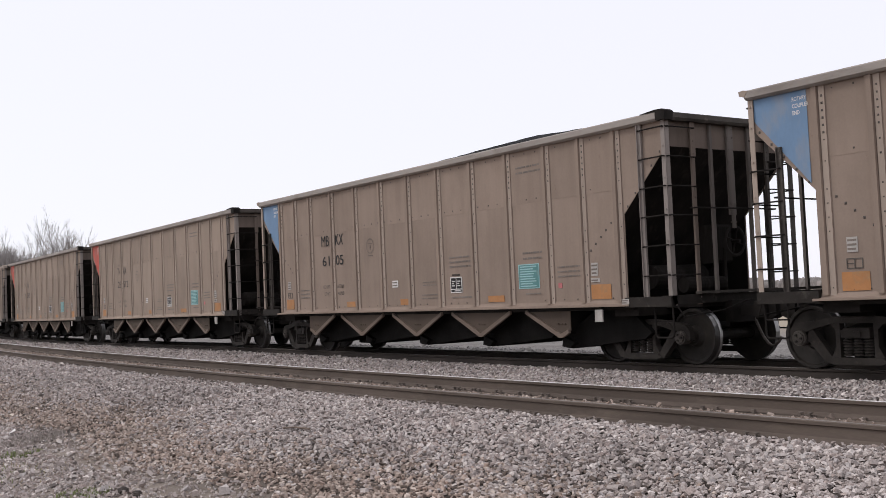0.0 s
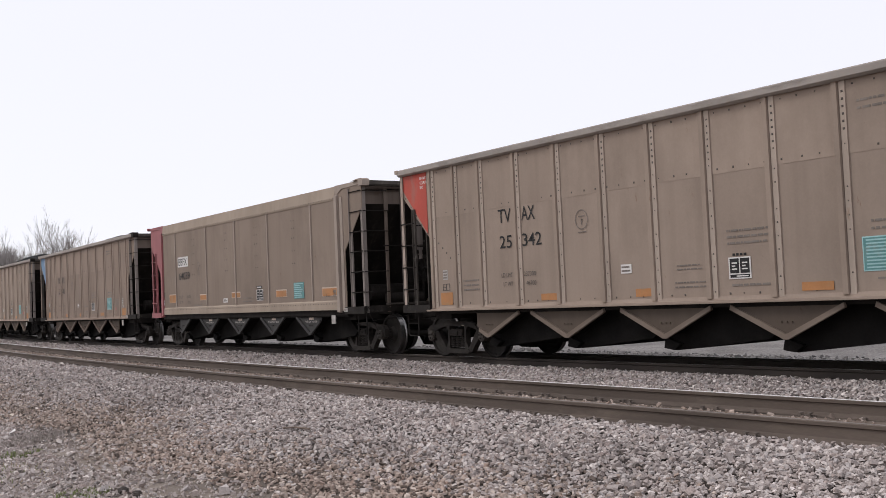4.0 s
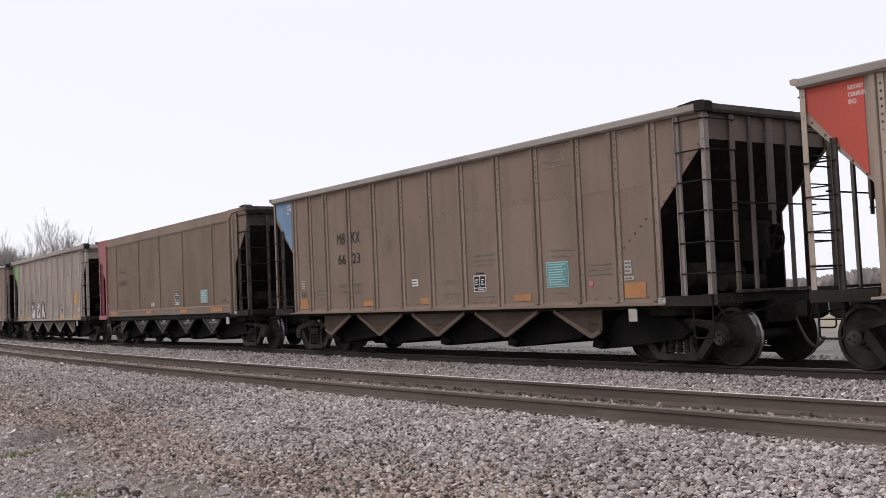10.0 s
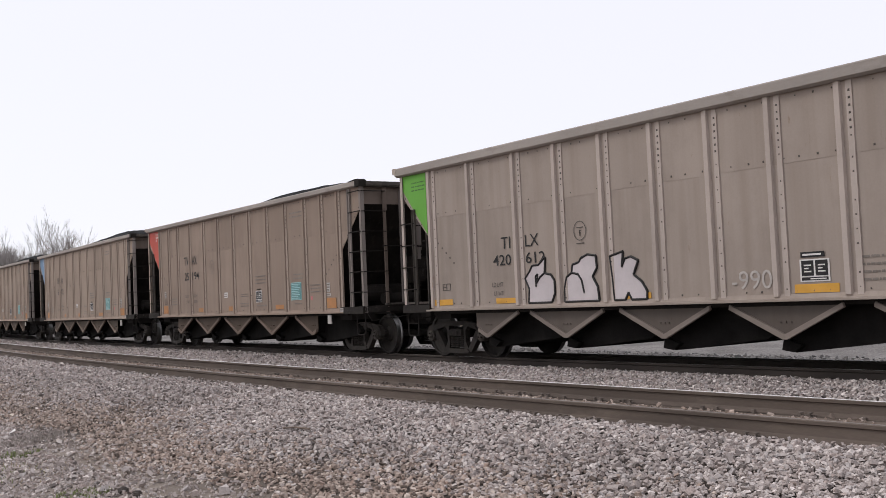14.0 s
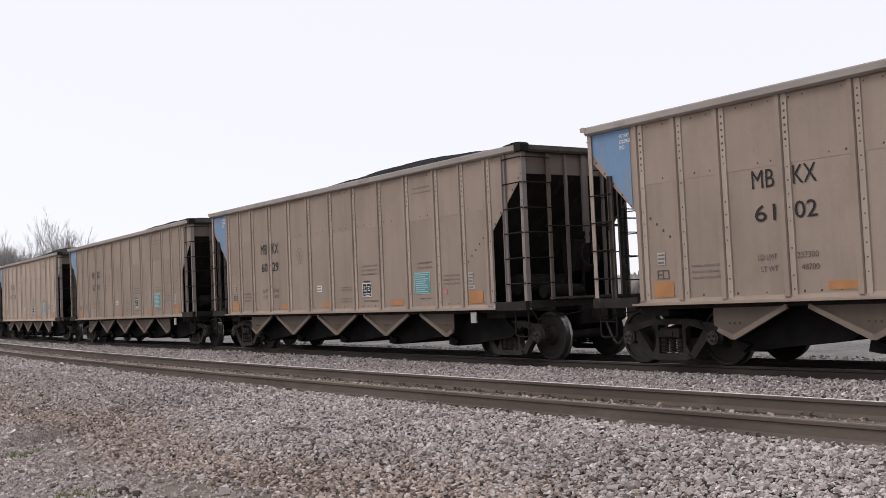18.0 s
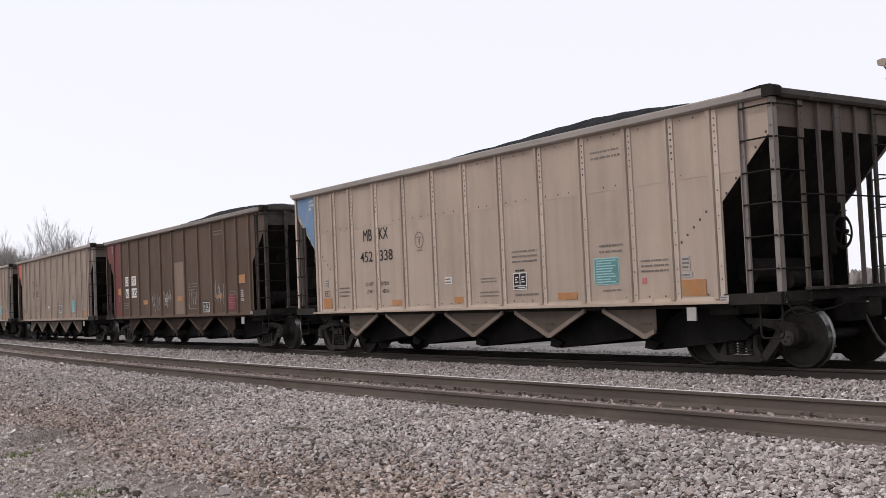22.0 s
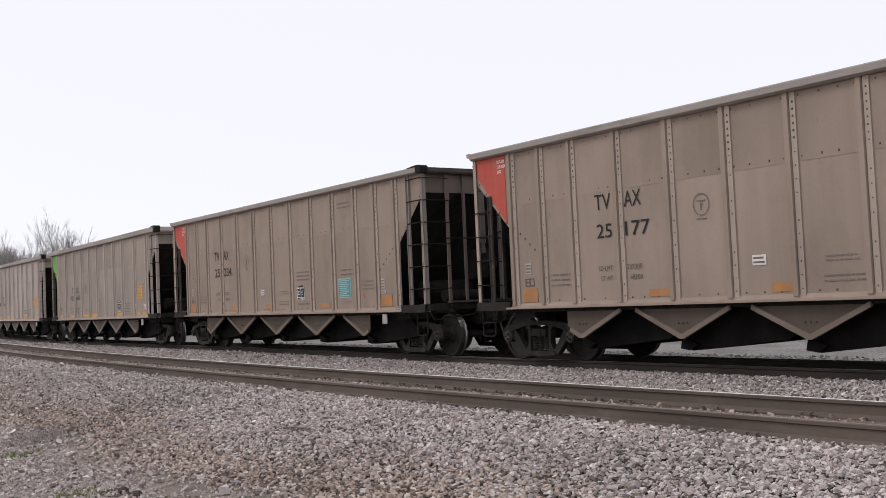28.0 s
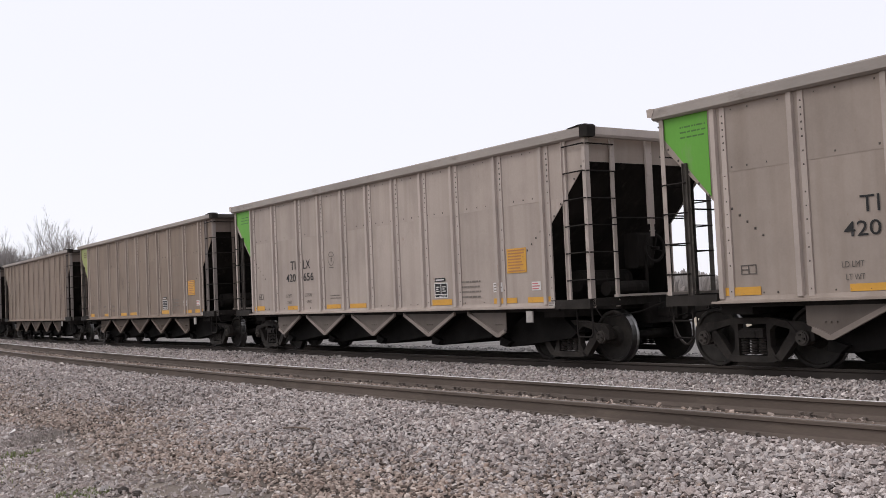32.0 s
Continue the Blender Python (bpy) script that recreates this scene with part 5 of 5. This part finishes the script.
    print_lines(car, 0.3, 1.0, 1.22, 1.36, 2)
    print_lines(car, 1.35, 2.1, 1.82, 2.1, 3)
    print_lines(car, 1.4, 2.1, 1.2, 1.3, 1)
    print_lines(car, 3.6, 4.3, 3.45, 3.65, 2)
    print_lines(car, 4.65, 5.25, 1.5, 1.75, 3)
    if style == "boxedrib":
        for n, (x0, z0, w, h) in enumerate(((-2.12, 1.16, 0.82, 0.9), (-0.95, 1.18, 0.8, 0.88), (1.34, 1.1, 0.78, 0.9), (3.53, 1.14, 0.8, 1.1))):
            scrawl(car, x0, z0, w, h, 11 + n, CHALK)
        sticker(car, "repair_patch", 0.13, 1.03, 1.09, 2.82, PAINT["grime"], label="pale bolted repair sheet")
        for x0, x1, z0, z1 in ((0.36, 0.82, 1.53, 1.68), (-3.06, -2.6, 1.48, 1.64), (-5.94, -5.58, 1.9, 2.15), (3.75, 4.11, 1.52, 1.64), (5.41, 5.86, 1.93, 2.18)):
            sticker(car, "orange_patch", x0, x1, z0, z1, ORANGE, lift=0.006)
        sticker(car, "notice_sticker", 4.57, 5.14, 1.15, 1.61, COLOUR["maroon"], bars=9, ink=COLOUR["pink"])
        # a lower-built car: its body above the sill is a little less tall
        for ob in car.children:
            if not ob.name.startswith("truck"):
                ob.matrix_basis = Matrix.Translation((0, 0, 0.95)) @ Matrix.Diagonal((1, 1, 0.968, 1)) @ Matrix.Translation((0, 0, -0.95)) @ ob.matrix_basis
    return car


GREY_CAR = "taupe ribbed coal hopper car with blue end panel, dusty"
RED_CAR = "taupe ribbed coal hopper car with red end panel, dusty"
GREEN_CAR = "dull aluminium coal hopper car with green end panel"
FLAT = (0.1, -6.9, 6.9)
CARS = [
    (0, -2.07, "rib", "taupe", "blue", ("MB", "KX", "60", "18"), "teal", FLAT, GREY_CAR),
    (1, -18.40, "rib", "taupe", "blue", ("MB", "KX", "61", "05"), "teal", (0.37, -5.0, 7.2), GREY_CAR),
    (2, -34.84, "rib", "taupe2", "red", ("TV", "AX", "25", "512"), "teal", FLAT, RED_CAR),
    (3, -51.24, "rib", "taupe2", "red", ("TV", "AX", "25", "342"), "teal", FLAT, RED_CAR),
    (4, -67.46, "smooth", "taupe3", "pink", ("BB", "6403", "FX", "9"), "boxed", (0.0, -6, 6), "flush-sided taupe coal hopper car with dusty rose end"),
    (5, -83.82, "rib", "taupe", "blue", ("MB", "KX", "59", "48"), "teal", (0.34, -5.5, 6.0), GREY_CAR),
    (6, -100.26, "rib", "taupe2", "red", ("TV", "AX", "25", "158"), "teal", (0.46, -4.2, 6.8), RED_CAR),
    (7, -116.67, "rib", "grime", "blue", ("MB", "KX", "66", "23"), "dirty", FLAT, "sooty brown ribbed coal hopper car with blue end panel"),
    (8, -133.01, "smooth", "khaki", "pink", ("CE", "6034", "FX", "0"), "plain", (0.0, -6, 6), "flush-sided brown coal hopper car with dusty rose end"),
    (9, -149.42, "rib", "silver2", "green", ("TI", "LX", "420", "612"), "yellow", FLAT, "dull aluminium coal hopper car with pale graffiti, green end"),
    (10, -165.82, "rib", "taupe", "red", ("TV", "AX", "25", "194"), "teal", (0.4, -3, 7.0), RED_CAR),
    (11, -182.19, "rib", "taupe2", "blue", ("MB", "KX", "61", "02"), "teal", (0.46, -4.2, 7.1), GREY_CAR),
    (12, -198.68, "rib", "taupe2", "blue", ("MB", "KX", "60", "29"), "teal", (0.44, -4.8, 7.0), GREY_CAR),
    (13, -215.07, "rib", "taupe2", "blue", ("MB", "KX", "60", "10"), "teal", (0.4, -3.8, 7.2), GREY_CAR),
    (14, -231.56, "rib", "sand", "blue", ("MB", "KX", "452", "338"), "teal", (0.47, -3.4, 6.8), "pale sand ribbed coal hopper car with blue end panel"),
    (15, -248.05, "rib", "rust", "maroon", ("CE", "FX", "61", "135"), "boxedrib", (0.46, -4.6, 7.2), "dark brown ribbed coal hopper car with graffiti and maroon end"),
    (16, -264.46, "rib", "taupe2", "red", ("TV", "AX", "25", "202"), "teal", FLAT, RED_CAR),
    (17, -281.03, "rib", "taupe2", "red", ("TV", "AX", "25", "177"), "teal", FLAT, RED_CAR),
    (18, -297.56, "rib", "taupe2", "red", ("TV", "AX", "25", "234"), "teal", FLAT, RED_CAR),
    (19, -313.98, "rib", "silver2", "green", ("TI", "LX", "420", "665"), "yellow", FLAT, GREEN_CAR),
    (20, -330.39, "rib", "silver", "green", ("TI", "LX", "420", "656"), "yellow", FLAT, GREEN_CAR),
    (21, -346.71, "rib", "taupe3", "mustard", ("", "", "", ""), "yellow", FLAT, "taupe ribbed coal hopper car with mustard end panel"),
    (22, -363.12, "rib", "taupe3", "", ("", "", "", ""), "bare", FLAT, "taupe ribbed coal hopper car, dusty and unmarked"),
    (23, -379.53, "rib", "taupe", "", ("", "", "", ""), "bare", FLAT, "taupe ribbed coal hopper car, dusty and unmarked"),
    (24, -395.94, "rib", "taupe3", "", ("", "", "", ""), "bare", FLAT, "taupe ribbed coal hopper car, dusty and unmarked"),
]
TRAIN = []
for spec in CARS:
    ob = make_car(spec)
    TRAIN.append((ob, spec[1]))
    if spec[0] == 9:
        bubble_graffiti(ob)
        lettering(ob, "-990-", 1.42, 1.18, 0.84, 0.27, CHALK)


def run(t):
    """Metres that the train has gone at t seconds: it slows a little."""
    return 10.02594 * t - 0.012738 * t * t + 0.000073 * t ** 3


def car_pose(s):
    """A car rests on two trucks, each over the line of the track."""
    a, b = track_pose(s - SPREAD).translation, track_pose(s + SPREAD).translation
    ax = (b - a).normalized()
    ay = Vector((-ax.y, ax.x, 0)).normalized()
    m = Matrix((ax, ay, ax.cross(ay))).transposed().to_4x4()
    return Matrix.Translation((a + b) / 2) @ m


# ---- gravel ----
def stones(name, label, rng, xs, ys, sizes, material, sink=0.3, wedge=False):
    """Crushed stones lying on the ground, one mesh: broken blocks, or three-sided wedges."""
    n = len(xs)
    if wedge:
        base = np.array([(-1, -0.8, -1), (1, -0.7, -1), (0.1, 1, -1), (-1, -0.8, 1), (1, -0.7, 1), (0.1, 1, 1)], float)
        faces = [(0, 2, 1), (3, 4, 5), (0, 1, 4, 3), (1, 2, 5, 4), (2, 0, 3, 5)]
    else:
        base = np.array([(x, y, z) for x in (-1, 1) for y in (-1, 1) for z in (-1, 1)], float)
        faces = [(0, 1, 3, 2), (4, 6, 7, 5), (0, 4, 5, 1), (2, 3, 7, 6), (0, 2, 6, 4), (1, 5, 7, 3)]
    k = len(base)
    base[base[:, 2] > 0, :2] *= 0.72
    v = base[None] * rng.uniform(0.6, 1.0, (n, k, 3))
    v *= (np.stack([rng.uniform(0.95, 1.7, n), rng.uniform(0.7, 1.1, n), rng.uniform(0.4, 0.72, n)], 1) * sizes[:, None] * 0.5)[:, None]
    q = rng.normal(size=(n, 4))
    q[:, 1:3] *= 0.3
    q /= np.linalg.norm(q, axis=1)[:, None]
    w, x, y, z = q.T
    rot = np.stack([1 - 2 * (y * y + z * z), 2 * (x * y - z * w), 2 * (x * z + y * w), 2 * (x * y + z * w), 1 - 2 * (x * x + z * z), 2 * (y * z - x * w),
                    2 * (x * z - y * w), 2 * (y * z + x * w), 1 - 2 * (x * x + y * y)], 1).reshape(n, 3, 3)
    v = np.einsum("nij,nkj->nki", rot, v)
    zs = np.array([ground_at(a, b) for a, b in zip(xs, ys)])
    v += np.stack([xs, ys, zs + sizes * rng.uniform(-0.35, sink + 0.35, n)], 1)[:, None]
    one = np.concatenate([np.array(f) for f in faces])
    lens = np.array([len(f) for f in faces])
    idx = (one[None] + k * np.arange(n)[:, None]).ravel()
    total = np.tile(lens, n)
    me = bpy.data.meshes.new(name)
    me.vertices.add(n * k)
    me.vertices.foreach_set("co", v.ravel())
    me.loops.add(len(idx))
    me.loops.foreach_set("vertex_index", idx)
    me.polygons.add(n * len(faces))
    me.polygons.foreach_set("loop_start", np.concatenate([[0], np.cumsum(total)[:-1]]))
    me.update(calc_edges=True)
    me.validate()
    me.shade_flat()
    me.materials.append(material)
    return tagged(new(name, me), label, "gravel", kind="stuff")


def line_y(xs):
    return np.array([centre(float(x))[0] for x in xs])


def scatter(rng, x0, x1, l0, l1, density):
    n = int((x1 - x0) * (l1 - l0) * density)
    xs = rng.uniform(x0, x1, n)
    return xs, line_y(xs) + rng.uniform(l0, l1, n)


def in_front(xs, ys):
    """The strip of shoulder on the track side of the tripod's foreground line."""
    return ys > -8.75 + 0.5 * (xs + 3.5)


def gravel_beds():
    rng = np.random.default_rng(7)
    for x0, x1, dens, size in ((-9, -2.6, 1050, 0.039), (-15, -9, 1000, 0.039), (-24, -15, 640, 0.048), (-40, -24, 420, 0.059), (-66, -40, 220, 0.08)):
        xs, ys = scatter(rng, x0, x1, -10.6, -6.19, dens)
        keep = in_front(xs, ys) | (rng.random(len(xs)) < 0.08)
        keep &= ys - line_y(xs) > -9.72 - 0.3 * np.sin(xs * 0.9) * rng.random(len(xs)) + rng.normal(0, 0.14, len(xs))
        xs, ys = xs[keep], ys[keep]
        l = ys - line_y(xs)
        brown = l < -8.75 + rng.normal(0, 0.45, len(l)) + 0.25 * np.sin(xs * 0.7)
        sz = size * rng.lognormal(0, 0.2, len(xs))
        stones("ballast", "pinkish grey crushed stone on the track shoulder", rng, xs[~brown], ys[~brown], sz[~brown], STONE, 0.3 if x1 > -14 else 0.45, wedge=x1 < -14)
        stones("ballast", "brown dusty crushed stone at the foot of the shoulder", rng, xs[brown], ys[brown], sz[brown] * 0.95, STONE_DIRTY, 0.3 if x1 > -14 else 0.45, wedge=x1 < -14)
    for x0, x1, dens, size in ((-20, -6, 620, 0.046), (-40, -20, 400, 0.057), (-66, -40, 200, 0.072)):
        xs, ys = scatter(rng, x0, x1, -4.58, -0.88, dens)
        stones("ballast", "pinkish grey crushed stone between the tracks", rng, xs, ys, size * rng.lognormal(0, 0.2, len(xs)), STONE, wedge=True)
    xs, ys = scatter(rng, -40, -4, -6.0, -4.8, 330)
    stones("ballast", "brown dusty crushed stone between the rails", rng, xs, ys, 0.034 * rng.lognormal(0, 0.3, len(xs)), STONE_DIRTY, 0.2, wedge=True)
    xs, ys = scatter(rng, -50, -4, 1.2, 9.0, 120)
    stones("ballast", "grey crushed stone behind the train", rng, xs, ys, 0.06 * rng.lognormal(0, 0.35, len(xs)), STONE_GREY, 0.25, wedge=True)
    xs, ys = scatter(rng, -26, -8, -12.5, -9.6, 1150)
    l = ys - line_y(xs)
    keep = in_front(xs, ys - 0.3) & ((l < -10.12 + 0.12 * np.sin(xs * 2.1) - 0.06 * (xs + 15) + rng.normal(0, 0.16, len(xs))) | (rng.random(len(xs)) < 0.3)) & (rng.random(len(xs)) < 0.92)
    xs, ys = xs[keep], ys[keep]
    stones("loose_gravel", "loose pale stone chips on trodden earth", rng, xs, ys, 0.037 * rng.lognormal(0, 0.35, len(xs)), STONE, 0.2, wedge=True)


gravel_beds()


def nearest_stones():
    """The stones at the foot of the tripod's view, each a piece of the ground."""
    rng = random.Random(21)
    ground = bpy.data.objects["ground"]
    shapes = []
    for n in range(14):
        bm = bmesh.new()
        pts = [Vector((rng.uniform(-1, 1), rng.uniform(-0.8, 0.8), rng.uniform(-0.6, 0.6))).normalized() for _ in range(13)]
        for q in pts:
            bm.verts.new((q.x * 0.026 * rng.uniform(0.85, 1.3), q.y * 0.019, q.z * 0.014))
        bmesh.ops.convex_hull(bm, input=bm.verts)
        bmesh.ops.delete(bm, geom=[v for v in bm.verts if not v.link_faces], context="VERTS")
        me = bpy.data.meshes.new("stone")
        bm.to_mesh(me)
        bm.free()
        me.materials.append(LONE_STONE)
        shapes.append(me)
    for n in range(300):
        u, w = rng.random(), rng.uniform(0.0, 0.4)
        x = -7.0 + 3.0 * u
        y = -8.98 + 1.36 * u + w
        ob = new("stone", shapes[n % 14])
        ob.parent = ground
        ob.matrix_basis = pose(x, y, ground_at(x, y) + rng.uniform(0.008, 0.022), rng.uniform(-25, 25), rng.uniform(-25, 25), rng.uniform(0, 360))


nearest_stones()


# ---- plants and distance ----
WEED = node_mat("grey_brown_weeds", (0.3, 0.262, 0.235), 0.9, 0, 0.2, 2, 20, 0, island=0.3)


def tuft(name, label, x, y, r, n, h, material, seed):
    rng = random.Random(seed)
    s = Shape()
    for i in range(n):
        a, d = rng.uniform(0, 2 * math.pi), r * math.sqrt(rng.random())
        px, py = x + d * math.cos(a), y + d * math.sin(a)
        z = ground_at(px, py)
        t = rng.uniform(0, 2 * math.pi)
        w, hh, lean = rng.uniform(0.003, 0.007), h * rng.uniform(0.5, 1.2), rng.uniform(0.1, 0.7)
        dx, dy = math.cos(t), math.sin(t)
        s.add([(px - dy * w, py + dx * w, z - 0.01), (px + dy * w, py - dx * w, z - 0.01), (px + dx * lean * hh * 0.4 + dy * w * 0.7, py + dy * lean * hh * 0.4 - dx * w * 0.7, z + hh * 0.6),
               (px + dx * lean * hh * 0.4 - dy * w * 0.7, py + dy * lean * hh * 0.4 + dx * w * 0.7, z + hh * 0.6), (px + dx * lean * hh, py + dy * lean * hh, z + hh * 0.95)],
              [(0, 1, 2, 3), (3, 2, 4)])
    me = bpy.data.meshes.new(name)
    me.from_pydata(s.v, [], s.f)
    me.materials.append(material)
    return tagged(new(name, me), label, "grass", kind="stuff")


tuft("grass_tuft", "short green grass tuft on gravelly earth", -10.85, -10.72, 0.3, 420, 0.05, GRASS, 1)
tuft("grass_tuft", "short green grass tuft on gravelly earth", -14.5, -10.4, 0.28, 260, 0.06, GRASS, 2)
tuft("grass_tuft", "sparse green grass on gravelly earth", -13.2, -11.1, 0.7, 300, 0.05, GRASS, 6)
tuft("dead_weeds", "fine grey-brown dead weeds at the gravel's edge", -15.7, -10.0, 0.5, 1300, 0.075, WEED, 3)
tuft("dry_grass", "dry straw-coloured grass on trodden earth", -13.0, -11.2, 1.0, 500, 0.05, STRAW, 4)


def rock(x, y, r, seed):
    rng = random.Random(seed)
    bm = bmesh.new()
    bmesh.ops.create_icosphere(bm, subdivisions=2, radius=r)
    for v in bm.verts:
        d = 0.75 + 0.5 * noise.noise(v.co * (2.2 / r) + Vector((seed, 0, 0)))
        v.co = Vector((v.co.x * d * 1.25, v.co.y * d, v.co.z * d * rng.uniform(0.75, 0.9)))
    me = bpy.data.meshes.new("rock")
    bm.to_mesh(me)
    bm.free()
    me.materials.append(ROCK)
    ob = tagged(new("rock", me), "dark brown rock lying on trodden earth", "rock", "rocks")
    ob.location = (x, y, ground_at(x, y) + r * 0.4)


rock(-10.5, -10.42, 0.07, 3)
rock(-10.2, -10.38, 0.06, 8)


def litter():
    s = Shape()
    s.add([(-0.07, -0.03, 0.0), (0.05, -0.05, 0.01), (0.08, 0.03, 0.05), (-0.04, 0.05, 0.07)], [(0, 1, 2), (0, 2, 3)])
    me = bpy.data.meshes.new("paper_scrap")
    me.from_pydata([tuple(p) for p in s.v] + [(p[0], p[1], p[2] + 0.003) for p in s.v], [], [(0, 2, 1), (0, 3, 2), (4, 5, 6), (4, 6, 7)])
    me.materials.append(WHITE)
    ob = tagged(new("paper_scrap", me), "crumpled white paper scrap on gravel", "litter")
    ob.location = (-16.79, -9.96, ground_at(-16.79, -9.96) + 0.02)
    s = Shape()
    s.path([(-11.37, -8.16, ground_at(-11.37, -8.16) + 0.05), (-11.2, -8.1, ground_at(-11.2, -8.1) + 0.06), (-10.95, -8.04, ground_at(-10.95, -8.04) + 0.045)], 0.012, 6)
    tagged(new("stick", s.mesh("stick", TWIG)), "dark dead stick lying on the gravel", "stick")


litter()


def bare_tree(name, x, y, height, seed, label, stems=4, spread=0.42, stout=1.0):
    """Several stems from one root, forking again and again into fine twigs."""
    rng = random.Random(seed)
    tree = new(name)
    tree.location = (x, y, ground_at(max(-170, x), y))
    tagged(tree, label, "tree", "bare trees")
    trunk, crown = Shape(), Shape()

    def grow(p, d, length, r, depth):
        bend = Vector((rng.uniform(-1, 1), rng.uniform(-1, 1), 0.5)) * 0.12
        mid = p + d * length * 0.5
        d2 = (d + bend).normalized()
        q = mid + d2 * length * 0.5
        sh, n = (trunk, 6) if depth < 2 else (crown, 3)
        sh.rod(p, mid, r, n, r * 0.87)
        sh.rod(mid, q, r * 0.87, n, r * 0.72)
        if depth >= 6:
            return
        for i in range(3 if depth in (1, 3, 5) else 2):
            ax = Vector((rng.uniform(-1, 1), rng.uniform(-1, 1), rng.uniform(-0.3, 0.3)))
            nd = (d2 + ax * spread * rng.uniform(0.5, 1.35) + Vector((0, 0, 0.06))).normalized()
            at = rng.uniform(0.45, 1.0)
            start = p + d * length * at if at < 0.5 else mid + d2 * length * (at - 0.5)
            grow(start, nd, length * rng.uniform(0.66, 0.86), r * 0.64, depth + 1)

    for i in range(stems):
        t = 2 * math.pi * (i + rng.random() * 0.6) / stems
        d = Vector((0.34 * math.cos(t), 0.34 * math.sin(t), 1)).normalized()
        grow(Vector((0.2 * math.cos(t), 0.2 * math.sin(t), -0.2)), d, height * rng.uniform(0.235, 0.285), height * 0.0076 * stout, 0)
    for nm, sh in (("trunk", trunk), ("crown", crown)):
        me = bpy.data.meshes.new(nm)
        me.from_pydata(sh.v, [], sh.f)
        me.materials.append(BARK if nm == "trunk" else TWIGS)
        ob = new(nm, me)
        ob.parent = tree


def ray_ground(az, dist):
    """A spot at a bearing from the tripod, in radians left of straight across."""
    return -math.sin(az) * dist, -13.96 + math.cos(az) * dist


for az, dist, h, seed, stems in ((1.289, 120, 14.4, 3, 7), (1.286, 128, 12.4, 8, 3), (1.32, 118, 12.6, 5, 4), (1.33, 116, 11.0, 9, 6), (1.345, 112, 10.8, 12, 6), (1.252, 150, 11.5, 14, 3),
                                 (1.36, 105, 10.0, 21, 6), (1.31, 130, 10.2, 22, 5), (1.305, 112, 8.4, 23, 6), (1.352, 125, 11.6, 24, 7), (1.338, 135, 12.0, 25, 7), (1.268, 118, 7.6, 26, 4), (1.24, 130, 7.6, 27, 4),
                                 (1.316, 108, 9.0, 31, 7), (1.327, 104, 9.4, 32, 7), (1.339, 102, 9.6, 33, 7), (1.354, 98, 9.2, 34, 7), (1.348, 118, 11.0, 35, 7), (1.334, 122, 10.8, 36, 7), (1.324, 126, 10.6, 37, 7), (1.343, 128, 11.4, 38, 7),
                                 (1.332, 98, 8.8, 39, 7), (1.346, 96, 8.8, 40, 7), (1.321, 112, 9.6, 41, 7)):
    x, y = ray_ground(az, dist)
    bare_tree("bare_tree", x, y, h, seed, "leafless grey winter tree behind the railway", stems, 0.42, 1.0 if az < 1.3 else 1.7)


def far_woods():
    """Thin stems and twigs along the edge of the far field."""
    rng = random.Random(4)
    s = Shape()
    for i in range(5200):
        az = rng.uniform(0.35, 1.5)
        d = rng.uniform(430, 560)
        x, y = ray_ground(az, d)
        h = rng.uniform(5, 11) * (0.75 + 0.35 * math.sin(az * 23) * math.sin(az * 7))
        r = h * rng.uniform(0.3, 0.48)
        for k in range(9):
            t = rng.uniform(-1.25, 1.25)
            tip = rng.uniform(0.75, 1.05)
            ex, ez = r * math.sin(t) * tip, h * (0.45 + 0.55 * math.cos(t) * tip)
            w = rng.uniform(0.1, 0.3)
            s.add([(x - w * 0.6, y, -0.8), (x + w * 0.6, y, -0.8), (x + ex * 0.7 + w * 3, y + w, ez * 0.62), (x + ex + w * 1.6, y, ez * 0.95), (x + ex - w * 1.6, y, ez), (x + ex * 0.7 - w * 3, y - w, ez * 0.66)], [(0, 1, 2, 3, 4, 5)])
    me = bpy.data.meshes.new("far_woods")
    me.from_pydata(s.v, [], s.f)
    me.materials.append(WOODS)
    tagged(new("far_woods", me), "grey-brown leafless woods beyond the field", "woods", kind="stuff")


far_woods()


def thicket():
    """Dense brush of thin stems below the bare trees."""
    rng = random.Random(19)
    s = Shape()
    for i in range(7000):
        az = rng.uniform(1.292, 1.42)
        x, y = ray_ground(az, rng.uniform(96, 125))
        g = min(1.0, max(0.0, (az - 1.29) / 0.03))
        h = (6.9 + 1.7 * g) * rng.uniform(0.68, 1.0) * (0.93 + 0.07 * math.sin(az * 160))
        w, lx, ly = rng.uniform(0.025, 0.06), rng.uniform(-0.9, 0.9), rng.uniform(-0.9, 0.9)
        s.add([(x - w, y, -0.8), (x + w, y, -0.8), (x + lx * 0.4 + w, y + ly * 0.4, h * 0.6), (x + lx, y + ly, h), (x + lx * 0.4 - w, y + ly * 0.4, h * 0.62)], [(0, 1, 2, 3, 4)])
    me = bpy.data.meshes.new("thicket")
    me.from_pydata(s.v, [], s.f)
    me.materials.append(WOODS)
    tagged(new("thicket", me), "dense grey-brown leafless brush beside the railway", "thicket", kind="stuff")


thicket()


# ---- all movement ----
def motions():
    times = [0.4 * i for i in range(81)]
    for car, cen in TRAIN:
        walk(car, [(t, car_pose(cen + run(t))) for t in times])
    spins = [(2 * i / FPS, run(2 * i / FPS) / 0.457) for i in range(481)]
    for wheel, k in WHEELS:
        walk(wheel, [(t, Matrix.Translation((k, 0, 0.457)) @ Matrix.Rotation(a, 4, "Y")) for t, a in spins])


motions()
